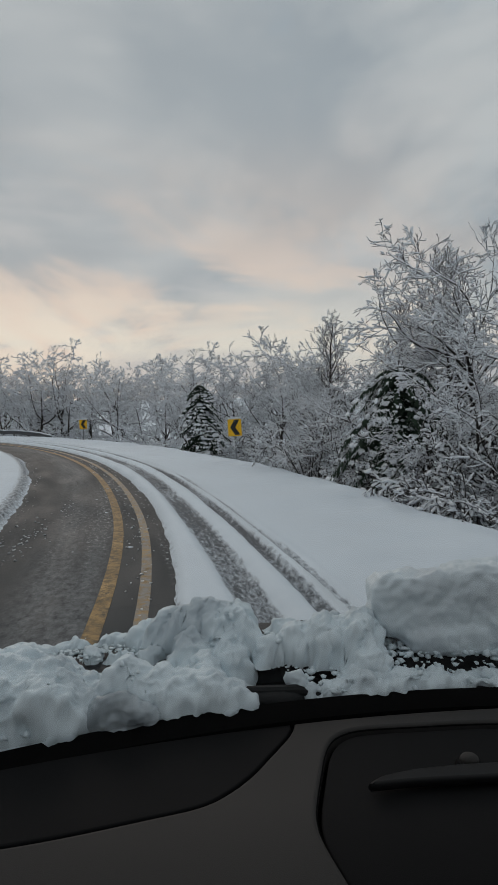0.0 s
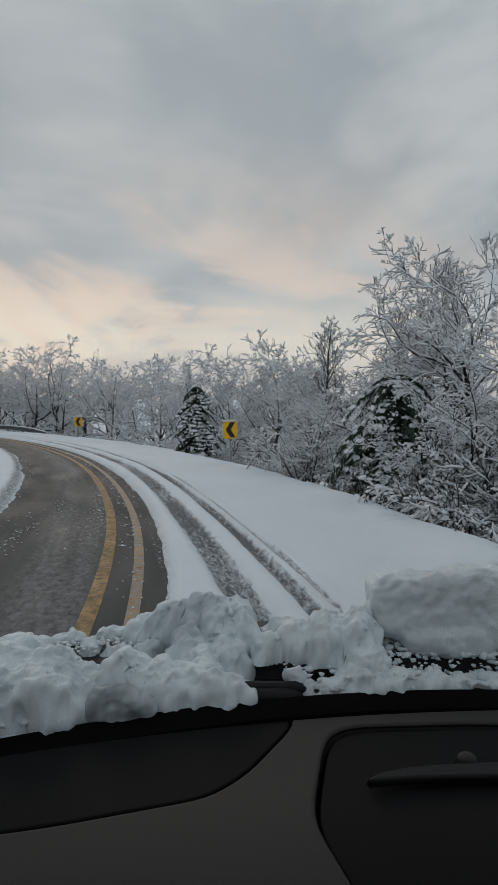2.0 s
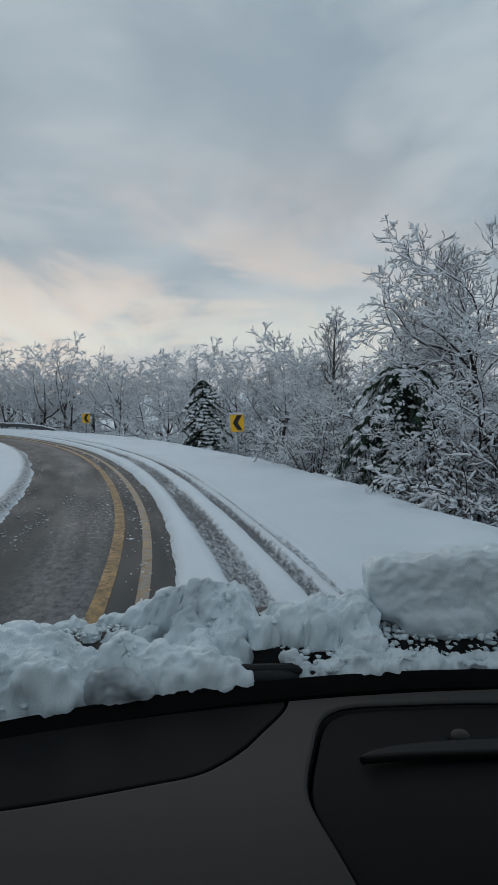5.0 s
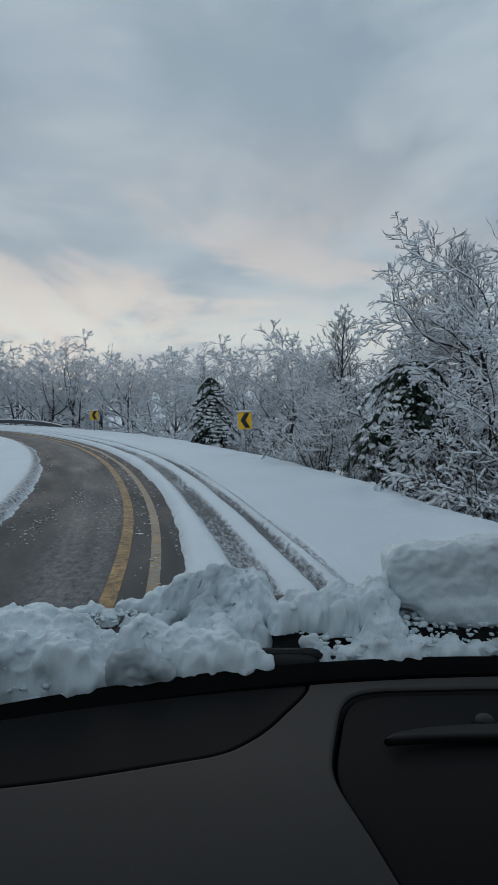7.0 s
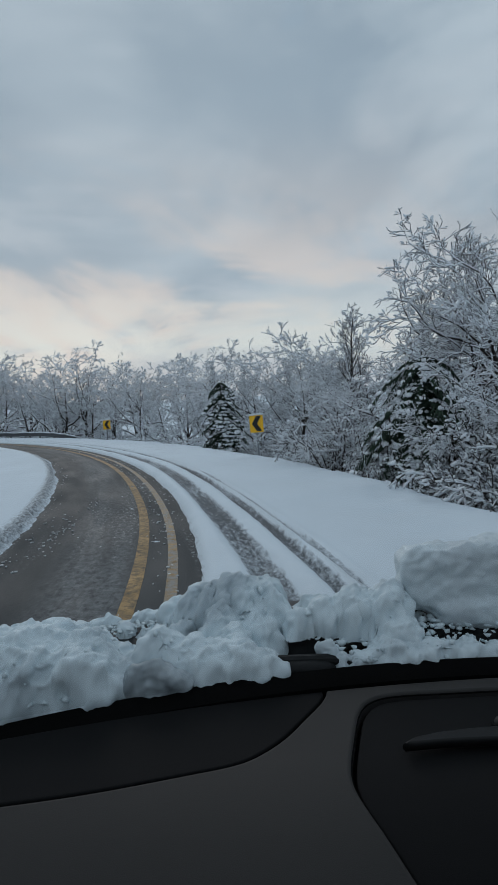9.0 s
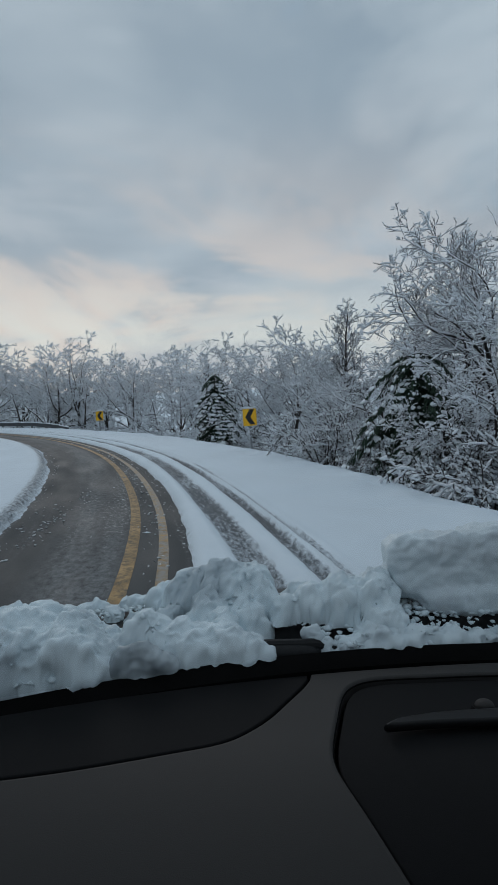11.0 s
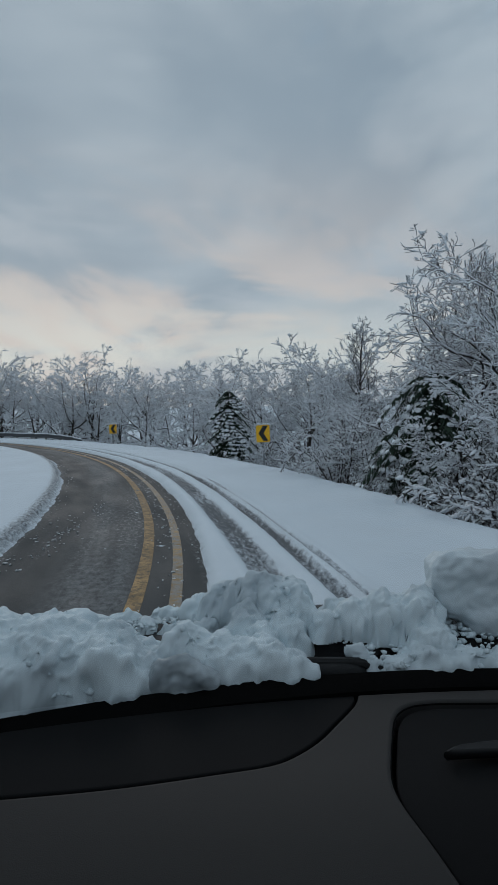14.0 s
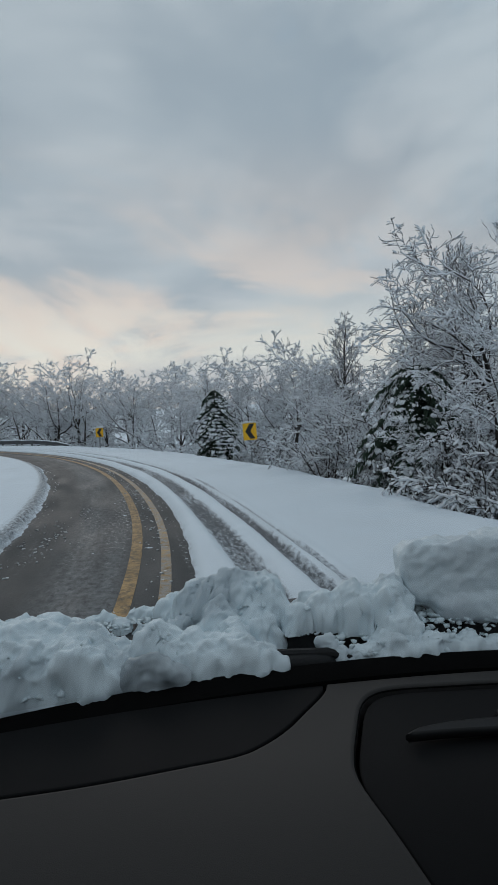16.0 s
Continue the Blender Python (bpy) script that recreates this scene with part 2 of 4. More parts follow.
def make_asphalt():
    """Wet asphalt with thin slush drawn out along the wheel paths; the uv runs along and across the road in metres."""
    m = bpy.data.materials.new("wet_asphalt_with_slush")
    m.use_nodes = True
    nt = m.node_tree
    N, K = nt.nodes.new, nt.links.new
    b = nt.nodes["Principled BSDF"]
    uv = N("ShaderNodeUVMap")
    uv.uv_map = "along"

    def noise_(sx, sy, scale, detail=6.0, rough_=0.6):
        mp = N("ShaderNodeMapping")
        mp.inputs["Scale"].default_value = (sx, sy, 1)
        K(uv.outputs[0], mp.inputs[0])
        n = N("ShaderNodeTexNoise")
        n.inputs["Scale"].default_value, n.inputs["Detail"].default_value, n.inputs["Roughness"].default_value = scale, detail, rough_
        K(mp.outputs[0], n.inputs["Vector"])
        return n.outputs["Fac"]

    def ranged(v, a, b_, lo=0.0, hi=1.0):
        n = N("ShaderNodeMapRange")
        n.inputs[1].default_value, n.inputs[2].default_value, n.inputs[3].default_value, n.inputs[4].default_value = a, b_, lo, hi
        K(v, n.inputs[0])
        return n.outputs[0]

    def math_(op, a, b_):
        n = N("ShaderNodeMath")
        n.operation, n.use_clamp = op, True
        for k, v in enumerate((a, b_)):
            if isinstance(v, (int, float)):
                n.inputs[k].default_value = v
            else:
                K(v, n.inputs[k])
        return n.outputs[0]

    def mixed(fac, a, b_):
        n = N("ShaderNodeMix")
        n.data_type = "RGBA"
        for k, v in ((0, fac), (6, a), (7, b_)):
            if isinstance(v, tuple):
                n.inputs[k].default_value = (*v, 1)
            else:
                K(v, n.inputs[k])
        return n.outputs[2]

    tar = mixed(ranged(noise_(1, 1, 40.0, 8.0), 0.35, 0.65), (0.029, 0.033, 0.036), (0.050, 0.056, 0.059))
    tar = mixed(ranged(noise_(0.12, 1.2, 1.2), 0.35, 0.7), tar, (0.056, 0.062, 0.065))
    streak = ranged(noise_(0.10, 1.6, 1.0, 5.0), 0.54, 0.70)
    crumb = ranged(noise_(1.0, 1.6, 13.0, 8.0, 0.8), 0.52, 0.64)
    slush = math_("MULTIPLY", streak, crumb)
    c = mixed(math_("MULTIPLY", slush, 0.85), tar, (0.62, 0.64, 0.66))
    part_ = N("ShaderNodeSeparateXYZ")
    K(uv.outputs[0], part_.inputs[0])
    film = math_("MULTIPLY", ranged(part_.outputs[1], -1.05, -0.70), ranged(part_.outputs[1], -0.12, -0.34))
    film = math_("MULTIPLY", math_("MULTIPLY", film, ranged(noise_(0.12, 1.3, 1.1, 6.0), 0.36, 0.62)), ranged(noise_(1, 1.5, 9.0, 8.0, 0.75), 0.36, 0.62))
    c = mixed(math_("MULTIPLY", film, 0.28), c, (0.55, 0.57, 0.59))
    b.inputs["Specular IOR Level"].default_value = 0.25
    K(c, b.inputs["Base Color"])
    K(ranged(noise_(0.3, 1.0, 2.0), 0.3, 0.7, 0.62, 0.85), b.inputs["Roughness"])
    bp = N("ShaderNodeBump")
    bp.inputs["Strength"].default_value, bp.inputs["Distance"].default_value = 0.5, 0.01
    K(noise_(1, 1, 70.0, 8.0), bp.inputs["Height"])
    K(bp.outputs[0], b.inputs["Normal"])
    return m


def make_line_paint(name, worn, reach):
    m = material(name, (0.36, 0.235, 0.105), 0.7, vary=0.4, scale=3, bump=0.4, bump_scale=70, second=worn,
                 second_range=reach, second_scale=13.0, spec=0.2)
    return m


def make_glass():
    """Clear pane: straight-through light with a Fresnel gloss."""
    m = bpy.data.materials.new("windscreen_glass")
    m.use_nodes = True
    nt = m.node_tree
    nt.nodes.clear()
    N, K = nt.nodes.new, nt.links.new
    out, mx, tr, gl, fr = (N("ShaderNodeOutputMaterial"), N("ShaderNodeMixShader"), N("ShaderNodeBsdfTransparent"),
                           N("ShaderNodeBsdfGlossy"), N("ShaderNodeFresnel"))
    tr.inputs[0].default_value = (0.965, 0.975, 0.97, 1)
    gl.inputs["Roughness"].default_value = 0.03
    fr.inputs[0].default_value = 1.3
    K(fr.outputs[0], mx.inputs[0])
    K(tr.outputs[0], mx.inputs[1])
    K(gl.outputs[0], mx.inputs[2])
    K(mx.outputs[0], out.inputs[0])
    return m


M_ASPHALT, M_GLASS = make_asphalt(), make_glass()
M_LINE = make_line_paint("worn_yellow_line", (0.085, 0.078, 0.066), (0.44, 0.66))
M_LINE_PALE = make_line_paint("slush_worn_yellow_line", (0.30, 0.285, 0.26), (0.40, 0.56))


# ---- tools ----
def vnoise(x, y, seed=0):
    """Smooth value noise, 0 to 1, on arrays."""
    ix, iy = np.floor(x).astype(np.int64), np.floor(y).astype(np.int64)
    fx, fy = x - ix, y - iy
    fx, fy = fx * fx * (3 - 2 * fx), fy * fy * (3 - 2 * fy)

    def h(a, b):
        n = (a * 374761393 + b * 668265263 + seed * 1442695041) & 0xFFFFFFFF
        n = ((n ^ (n >> 13)) * 1274126177) & 0xFFFFFFFF
        return ((n ^ (n >> 16)) & 0xFFFF) / 65535.0

    top = h(ix, iy) * (1 - fx) + h(ix + 1, iy) * fx
    bot = h(ix, iy + 1) * (1 - fx) + h(ix + 1, iy + 1) * fx
    return top * (1 - fy) + bot * fy


def fnoise(x, y, octaves=4, seed=0):
    x, y = np.asarray(x, float), np.asarray(y, float)
    total, amp, norm = 0.0, 1.0, 0.0
    for k in range(octaves):
        total, norm = total + amp * vnoise(x * 2 ** k, y * 2 ** k, seed + 17 * k), norm + amp
        amp *= 0.5
    return total / norm


def step(v, lo, hi):
    t = np.clip((v - lo) / (hi - lo), 0, 1)
    return t * t * (3 - 2 * t)


def mesh_of(name, verts, faces, mat, smooth=True):
    me = bpy.data.meshes.new(name)
    verts = np.asarray(verts, np.float32)
    faces = np.asarray(faces, np.int32)
    me.vertices.add(len(verts))
    me.vertices.foreach_set("co", verts.ravel())
    n = faces.shape[1]
    me.loops.add(faces.size)
    me.loops.foreach_set("vertex_index", faces.ravel())
    me.polygons.add(len(faces))
    me.polygons.foreach_set("loop_start", np.arange(0, faces.size, n, dtype=np.int32))
    me.polygons.foreach_set("use_smooth", np.full(len(faces), smooth))
    me.update(calc_edges=True)
    me.validate()
    if mat:
        me.materials.append(mat)
    return me


def piece(name, me, parent=None, label=""):
    ob = new(name, me)
    if parent:
        ob.parent = parent
    return tagged(ob, label)


def part(name, bm, mat, parent=None, label="", smooth=True):
    me = bpy.data.meshes.new(name)
    bm.normal_update()
    bm.to_mesh(me)
    bm.free()
    me.materials.append(mat)
    if smooth:
        me.polygons.foreach_set("use_smooth", np.full(len(me.polygons), True))
        me.set_sharp_from_angle(angle=radians(35))
    return piece(name, me, parent, label)


def tubes(p0, p1, r0, r1, k):
    """Vertices and faces of tapered k-sided tubes, one for each row."""
    p0, p1 = np.asarray(p0, float), np.asarray(p1, float)
    n = len(p0)
    d = p1 - p0
    d /= np.maximum(np.linalg.norm(d, axis=1, keepdims=True), 1e-6)
    ref = np.where(np.abs(d[:, 2:3]) > 0.9, np.array([[1.0, 0, 0]]), np.array([[0, 0, 1.0]]))
    a = np.cross(d, ref)
    a /= np.maximum(np.linalg.norm(a, axis=1, keepdims=True), 1e-6)
    b = np.cross(d, a)
    ang = np.arange(k) * 2 * np.pi / k + 0.5
    ring = a[:, None, :] * np.cos(ang)[None, :, None] + b[:, None, :] * np.sin(ang)[None, :, None]
    v = np.stack([p0[:, None, :] + ring * np.asarray(r0)[:, None, None], p1[:, None, :] + ring * np.asarray(r1)[:, None, None]], 1).reshape(-1, 3)
    i = np.arange(k)
    j = (i + 1) % k
    f = np.stack([i, j, j + k, i + k], 1)[None] + (np.arange(n) * 2 * k)[:, None, None]
    return v, f.reshape(-1, 4)


def ico(sub=1):
    bm = bmesh.new()
    bmesh.ops.create_icosphere(bm, subdivisions=sub, radius=1.0)
    v = np.array([p.co for p in bm.verts])
    f = np.array([[p.index for p in q.verts] for q in bm.faces])
    bm.free()
    return v, f


def blobs(centres, axes, rng, sub=1, rough=0.22):
    """Lumpy ellipsoids: axes holds three column vectors for each row."""
    v, f = ico(sub)
    n = len(centres)
    wob = 1 + rough * (rng.random((n, len(v), 1)) - 0.5) * 2
    pts = np.einsum("nij,vj->nvi", np.asarray(axes), v)
    pts = pts * wob + np.asarray(centres)[:, None, :]
    return pts.reshape(-1, 3), (f[None] + (np.arange(n) * len(v))[:, None, None]).reshape(-1, 3)


def box(bm, lo, hi, m=None):
    x0, y0, z0 = lo
    x1, y1, z1 = hi
    vs = [bm.verts.new(m @ Vector(c) if m else c) for c in
          ((x0, y0, z0), (x1, y0, z0), (x1, y1, z0), (x0, y1, z0), (x0, y0, z1), (x1, y0, z1), (x1, y1, z1), (x0, y1, z1))]
    for q in ((3, 2, 1, 0), (4, 5, 6, 7), (0, 1, 5, 4), (1, 2, 6, 5), (2, 3, 7, 6), (3, 0, 4, 7)):
        bm.faces.new([vs[k] for k in q])


def bevelled_box(lo, hi, r=0.01, seg=2, m=None):
    bm = bmesh.new()
    box(bm, lo, hi)
    bmesh.ops.bevel(bm, geom=bm.edges[:], offset=r, segments=seg, affect="EDGES", profile=0.5)
    if m:
        bmesh.ops.transform(bm, matrix=m, verts=bm.verts)
    return bm


# ---- the lie of the land ----
CX, CY, R = -50.28, -5.96, 50.35          # the bend: a circle that the yellow lines follow
INNER, OUTER, VERGE = -1.6, 0.5, 3.7      # bare asphalt between the first two, the verge's edge at the third


def on_bend(s, off):
    a = np.asarray(s) / R
    return CX + (R + off) * np.cos(a), CY + (R + off) * np.sin(a)


def bow(s):
    """How far the lanes swing in from the circle close to the car."""
    return -0.008 * np.clip(14.0 - np.asarray(s, float), 0, 6.5) ** 2


def bend_of(x, y):
    dx, dy = x - CX, y - CY
    return np.arctan2(dy, dx) * R, np.hypot(dx, dy) - R


def land(s, off):
    """Height of the bare land; the verge tips over into the wooded slope outside the bend."""
    far = np.maximum(off - VERGE, 0)
    drop = -0.30 * np.minimum(far, 9) * step(far, 0.0, 1.5) - 0.16 * np.clip(far - 9, 0, 90) - 0.02 * np.clip(far - 99, 0, 600)
    rise = 0.018 * np.clip(-off - 3, 0, 40) + 0.05 * np.clip(-off - 48, 0, 1)
    x, y = on_bend(s, off)
    roll = (fnoise(x * 0.12, y * 0.12, 3, 5) - 0.5) * (0.5 * step(far, 0.5, 6) + 0.25 * step(-off, 3, 9))
    rim = 0.10 * (fnoise(np.asarray(s) * 1.6, off * 1.6, 3, 61) - 0.45) * step(off, 2.6, 3.6) * (1 - step(off, 5, 7))
    hills = step(off, 500, 1900) * (46 + 75 * fnoise(np.asarray(s) / R * 3.1, off * 0.0004, 4, 9))
    return drop + rise + roll + rim + hills


def snow_depth(s, off):
    """Depth of the snow over the asphalt: below zero where it is bare."""
    edge = (fnoise(s * 0.9, off * 1.3, 3, 21) - 0.5) * 0.16 + (fnoise(s * 7, off * 7, 3, 22) - 0.5) * 0.10
    fine = fnoise(s * 9, off * 9, 3, 33) - 0.5
    lane = off - bow(s)
    bare = step(lane, INNER - 0.10 + edge, INNER + 0.10 + edge) * (1 - step(lane, OUTER - 0.02 + edge * 0.5, OUTER + 0.16 + edge * 0.5))
    d = 0.085 + 0.02 * (fnoise(s * 0.7, off * 0.9, 3, 3) - 0.5) + 0.008 * fine
    # wheel tracks of the cars that came before
    wander = (fnoise(s * 0.15, s * 0.0, 2, 8) - 0.5) * 0.12 - 0.2 * bow(s)
    for at, half, dig in ((0.97, 0.16, 0.055), (1.42, 0.08, 0.060), (1.60, 0.05, 0.040)):
        w = np.abs(off - at - wander)
        d = d - dig * (1 - step(w, half * 0.6, half * 1.25)) + 0.02 * np.exp(-((w - half * 1.5) / 0.05) ** 2)
    rough = np.exp(-((off - 1.0) / 0.35) ** 2)
    d = d + rough * fine * 0.045
    # a thrown-up bank along the inside edge
    d = d + 0.05 * np.exp(-((lane - INNER + 0.45) / 0.3) ** 2)
    # windblown unevenness of the open verge
    d = d + step(off, 1.75, 2.3) * (0.07 * (fnoise(s * 0.8, off * 0.9, 3, 91) - 0.5) + 0.045 * (fnoise(s * 2.6, off * 2.6, 3, 92) - 0.5))
    crumbs = np.where(fine + 0.25 * edge > 0.24, (fine - 0.2) * 0.12, 0) * step(fnoise(s * 0.5, off * 2.2, 3, 41), 0.52, 0.62)
    ends = step(s, 100, 112) + 1 - step(s, -62, -50)
    bare = bare * (1 - np.clip(ends, 0, 1))
    return d * (1 - bare) + bare * (-0.03 + np.maximum(crumbs, 0) * 1.6)


def soiled(s, off):
    """How far passing wheels have turned the snow to slush, 0 to 1."""
    wander = (fnoise(s * 0.15, s * 0.0, 2, 8) - 0.5) * 0.12 - 0.2 * bow(s)
    lane = off - bow(s)
    m = 0 * s
    for at, half, much in ((0.97, 0.19, 0.54), (1.42, 0.10, 0.56), (1.62, 0.05, 0.45)):
        m = np.maximum(m, much * (1 - step(np.abs(off - at - wander), half * 0.5, half * 1.3)))
    rim = np.exp(-((lane - OUTER) / 0.16) ** 2) * 0.42 + np.exp(-((lane - INNER + 0.08) / 0.2) ** 2) * 0.52
    return np.clip(np.maximum(m * (0.75 + 0.5 * fnoise(s * 0.6, off * 1.5, 3, 71)), rim), 0, 1) * (np.abs(off) < 8)


def height(x, y):
    s, off = bend_of(np.asarray(x, float), np.asarray(y, float))
    return float(land(s, off) + 0.085)


def grid_mesh(name, ss, oo, z, mat, uv=True, wrap=False, shift=None):
    S, O = np.meshgrid(ss, oo, indexing="ij")
    x, y = on_bend(S, O + shift(S) if shift else O)
    v = np.stack([x, y, z(S, O)], -1).reshape(-1, 3)
    a, b = len(ss), len(oo)
    i, j = np.meshgrid(np.arange(a if wrap else a - 1), np.arange(b - 1), indexing="ij")
    i2 = (i + 1) % a
    f = np.stack([i * b + j, i * b + j + 1, i2 * b + j + 1, i2 * b + j], -1).reshape(-1, 4)
    me = mesh_of(name, v, f[:, ::-1], mat)
    if uv:
        layer = me.uv_layers.new(name="along")
        idx = np.empty(len(me.loops), np.int32)
        me.loops.foreach_get("vertex_index", idx)
        co = np.stack([S.ravel(), O.ravel()], 1)[idx]
        layer.data.foreach_set("uv", co.astype(np.float32).ravel())
    return me


def make_ground():
    turn = 2 * np.pi * R
    ss = np.concatenate([np.arange(5, 26, 0.06), np.arange(26, 60, 0.16), np.arange(60, 115, 0.8), np.linspace(115, turn - 65, 50, endpoint=False),
                         np.arange(turn - 65, turn + 5 - 0.4, 0.8)])
    oo = np.concatenate([-R + np.array([0.5, 6, 14, 22, 29, 35, 39, 42, 44.5]), np.arange(-5, -2.4, 0.2), np.arange(-2.4, 2.4, 0.05), np.arange(2.4, 6, 0.09),
                         np.arange(6, 30, 1.0), 30 * 1.16 ** np.arange(33)])
    lift = lambda s, o: land(s, o) + np.where(np.abs(o) < 12, snow_depth(np.where(s > turn - 80, s - turn, s), o), 0.085)
    me = grid_mesh("ground", ss, oo, lift, M_SNOW, wrap=True)
    S, O = np.meshgrid(np.where(ss > turn - 80, ss - turn, ss), oo, indexing="ij")
    me.attributes.new("slush", "FLOAT", "POINT").data.foreach_set("value", soiled(S, O).astype(np.float32).ravel())
    ob = new("ground", me)
    tagged(ob, "smooth fresh snow with wheel tracks beside the road", "snow ground", kind="structure")
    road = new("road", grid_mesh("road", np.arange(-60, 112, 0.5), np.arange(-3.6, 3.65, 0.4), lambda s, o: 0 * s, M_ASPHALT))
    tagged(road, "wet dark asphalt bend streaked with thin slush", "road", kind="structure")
    for at, wide, paint in ((-0.04, 0.125, M_LINE), (0.28, 0.10, M_LINE_PALE)):
        ob = new("lane_marking", grid_mesh("lane_marking", np.arange(-55, 105, 0.5), np.array([at - wide / 2, at + wide / 2]), lambda s, o: 0 * s + 0.004, paint, shift=bow))
        tagged(ob, "worn yellow painted line on wet asphalt", "road line", kind="structure")


def make_road_crumbs():
    """Lumps of dirty snow dropped on the asphalt, in loose drifts along the wheel paths and between the lines."""
    rng = np.random.default_rng(6)
    v, f = [], []
    base, faces = [], []
    bm = bmesh.new()
    bmesh.ops.create_icosphere(bm, subdivisions=1, radius=1.0)
    base = np.array([p.co for p in bm.verts])
    faces = np.array([[p.index for p in q.verts] for q in bm.faces])
    bm.free()
    k = 0
    for s0, o0, ls, lo, n, big in ((11.5, 0.14, 1.5, 0.07, 50, 0.014), (15.5, 0.12, 2.5, 0.08, 60, 0.014), (20, 0.12, 3, 0.08, 60, 0.02), (13.2, -1.05, 0.5, 0.09, 34, 0.016),
                                   (12.2, -1.2, 0.4, 0.08, 26, 0.015), (14.5, -0.75, 0.4, 0.05, 24, 0.015), (11.2, -1.5, 0.5, 0.2, 10, 0.016), (16, 0.45, 6, 0.06, 130, 0.013), (16, -1.45, 6, 0.08, 80, 0.015)):
        for _ in range(n):
            s, o, r = s0 + rng.normal(0, ls), o0 + rng.normal(0, lo), big * (0.3 + rng.random())
            x, y = on_bend(s, o)
            pts = base * np.array([r * (0.7 + 0.8 * rng.random()), r * (0.8 + 0.9 * rng.random()), r * 0.45]) * (1 + 0.9 * (rng.random((len(base), 1)) - 0.5)) + np.array([x, y, r * 0.35])
            v.append(pts)
            f.append(faces + k)
            k += len(base)
    tagged(new("snow_crumbs", mesh_of("snow_crumbs", np.concatenate(v), np.concatenate(f), M_SNOW_DIRTY)), "small lumps of dirty snow scattered on the asphalt", "snow", kind="stuff")


make_ground()
make_road_crumbs()


# ---- roadside: guard rail, signs ----
def make_guardrail():
    rail = new("guardrail")
    tagged(rail, "weathered steel guardrail with a cap of snow", "guardrail", group="roadside barriers")
    off, s0, s1 = 4.8, 41.0, 104.0
    prof = [(0.00, 0.43), (0.045, 0.46), (0.05, 0.50), (0.01, 0.545), (0.01, 0.575), (0.05, 0.62), (0.045, 0.665), (0.0, 0.70)]
    ss = np.arange(s0, s1, 0.5)

    def strip(pts, name, mat, label):
        rows = []
        for s in ss:
            g = float(land(s, off))
            end = 0.28 * max(0, 1 - (s - s0) / 5) ** 2
            for o, z in pts:
                x, y = on_bend(s, off - o)
                rows.append((x, y, g + z - end))
        n = len(pts)
        i, j = np.meshgrid(np.arange(len(ss) - 1), np.arange(n - 1), indexing="ij")
        f = np.stack([i * n + j, i * n + j + 1, (i + 1) * n + j + 1, (i + 1) * n + j], -1).reshape(-1, 4)
        return piece(name, mesh_of(name, rows, f, mat), rail, label)

    loop = prof + [(o - 0.012, z) for o, z in reversed(prof)] + [prof[0]]
    strip(loop, "beam", M_RAIL, "")
    cap = [(-0.05, 0.70), (-0.055, 0.725), (-0.02, 0.75), (0.03, 0.748), (0.06, 0.72), (0.05, 0.69), (-0.05, 0.70)]
    strip(cap, "snow_cap", M_SNOW_TREE, "long cap of snow")
    bm = bevelled_box((-0.05, -0.06, -0.5), (0.05, 0.06, 0.66), 0.006, 1)
    first = None
    for s in np.arange(s0 + 1.2, s1, 1.9):
        x, y = on_bend(s, off + 0.10)
        if first is None:
            first = part("post", bm, M_POST, rail)
            ob = first
        else:
            ob = piece("post", first.data, rail)
        ob.matrix_basis = pose(float(x), float(y), float(land(s, off)), 0, 0, math.degrees(s / R))


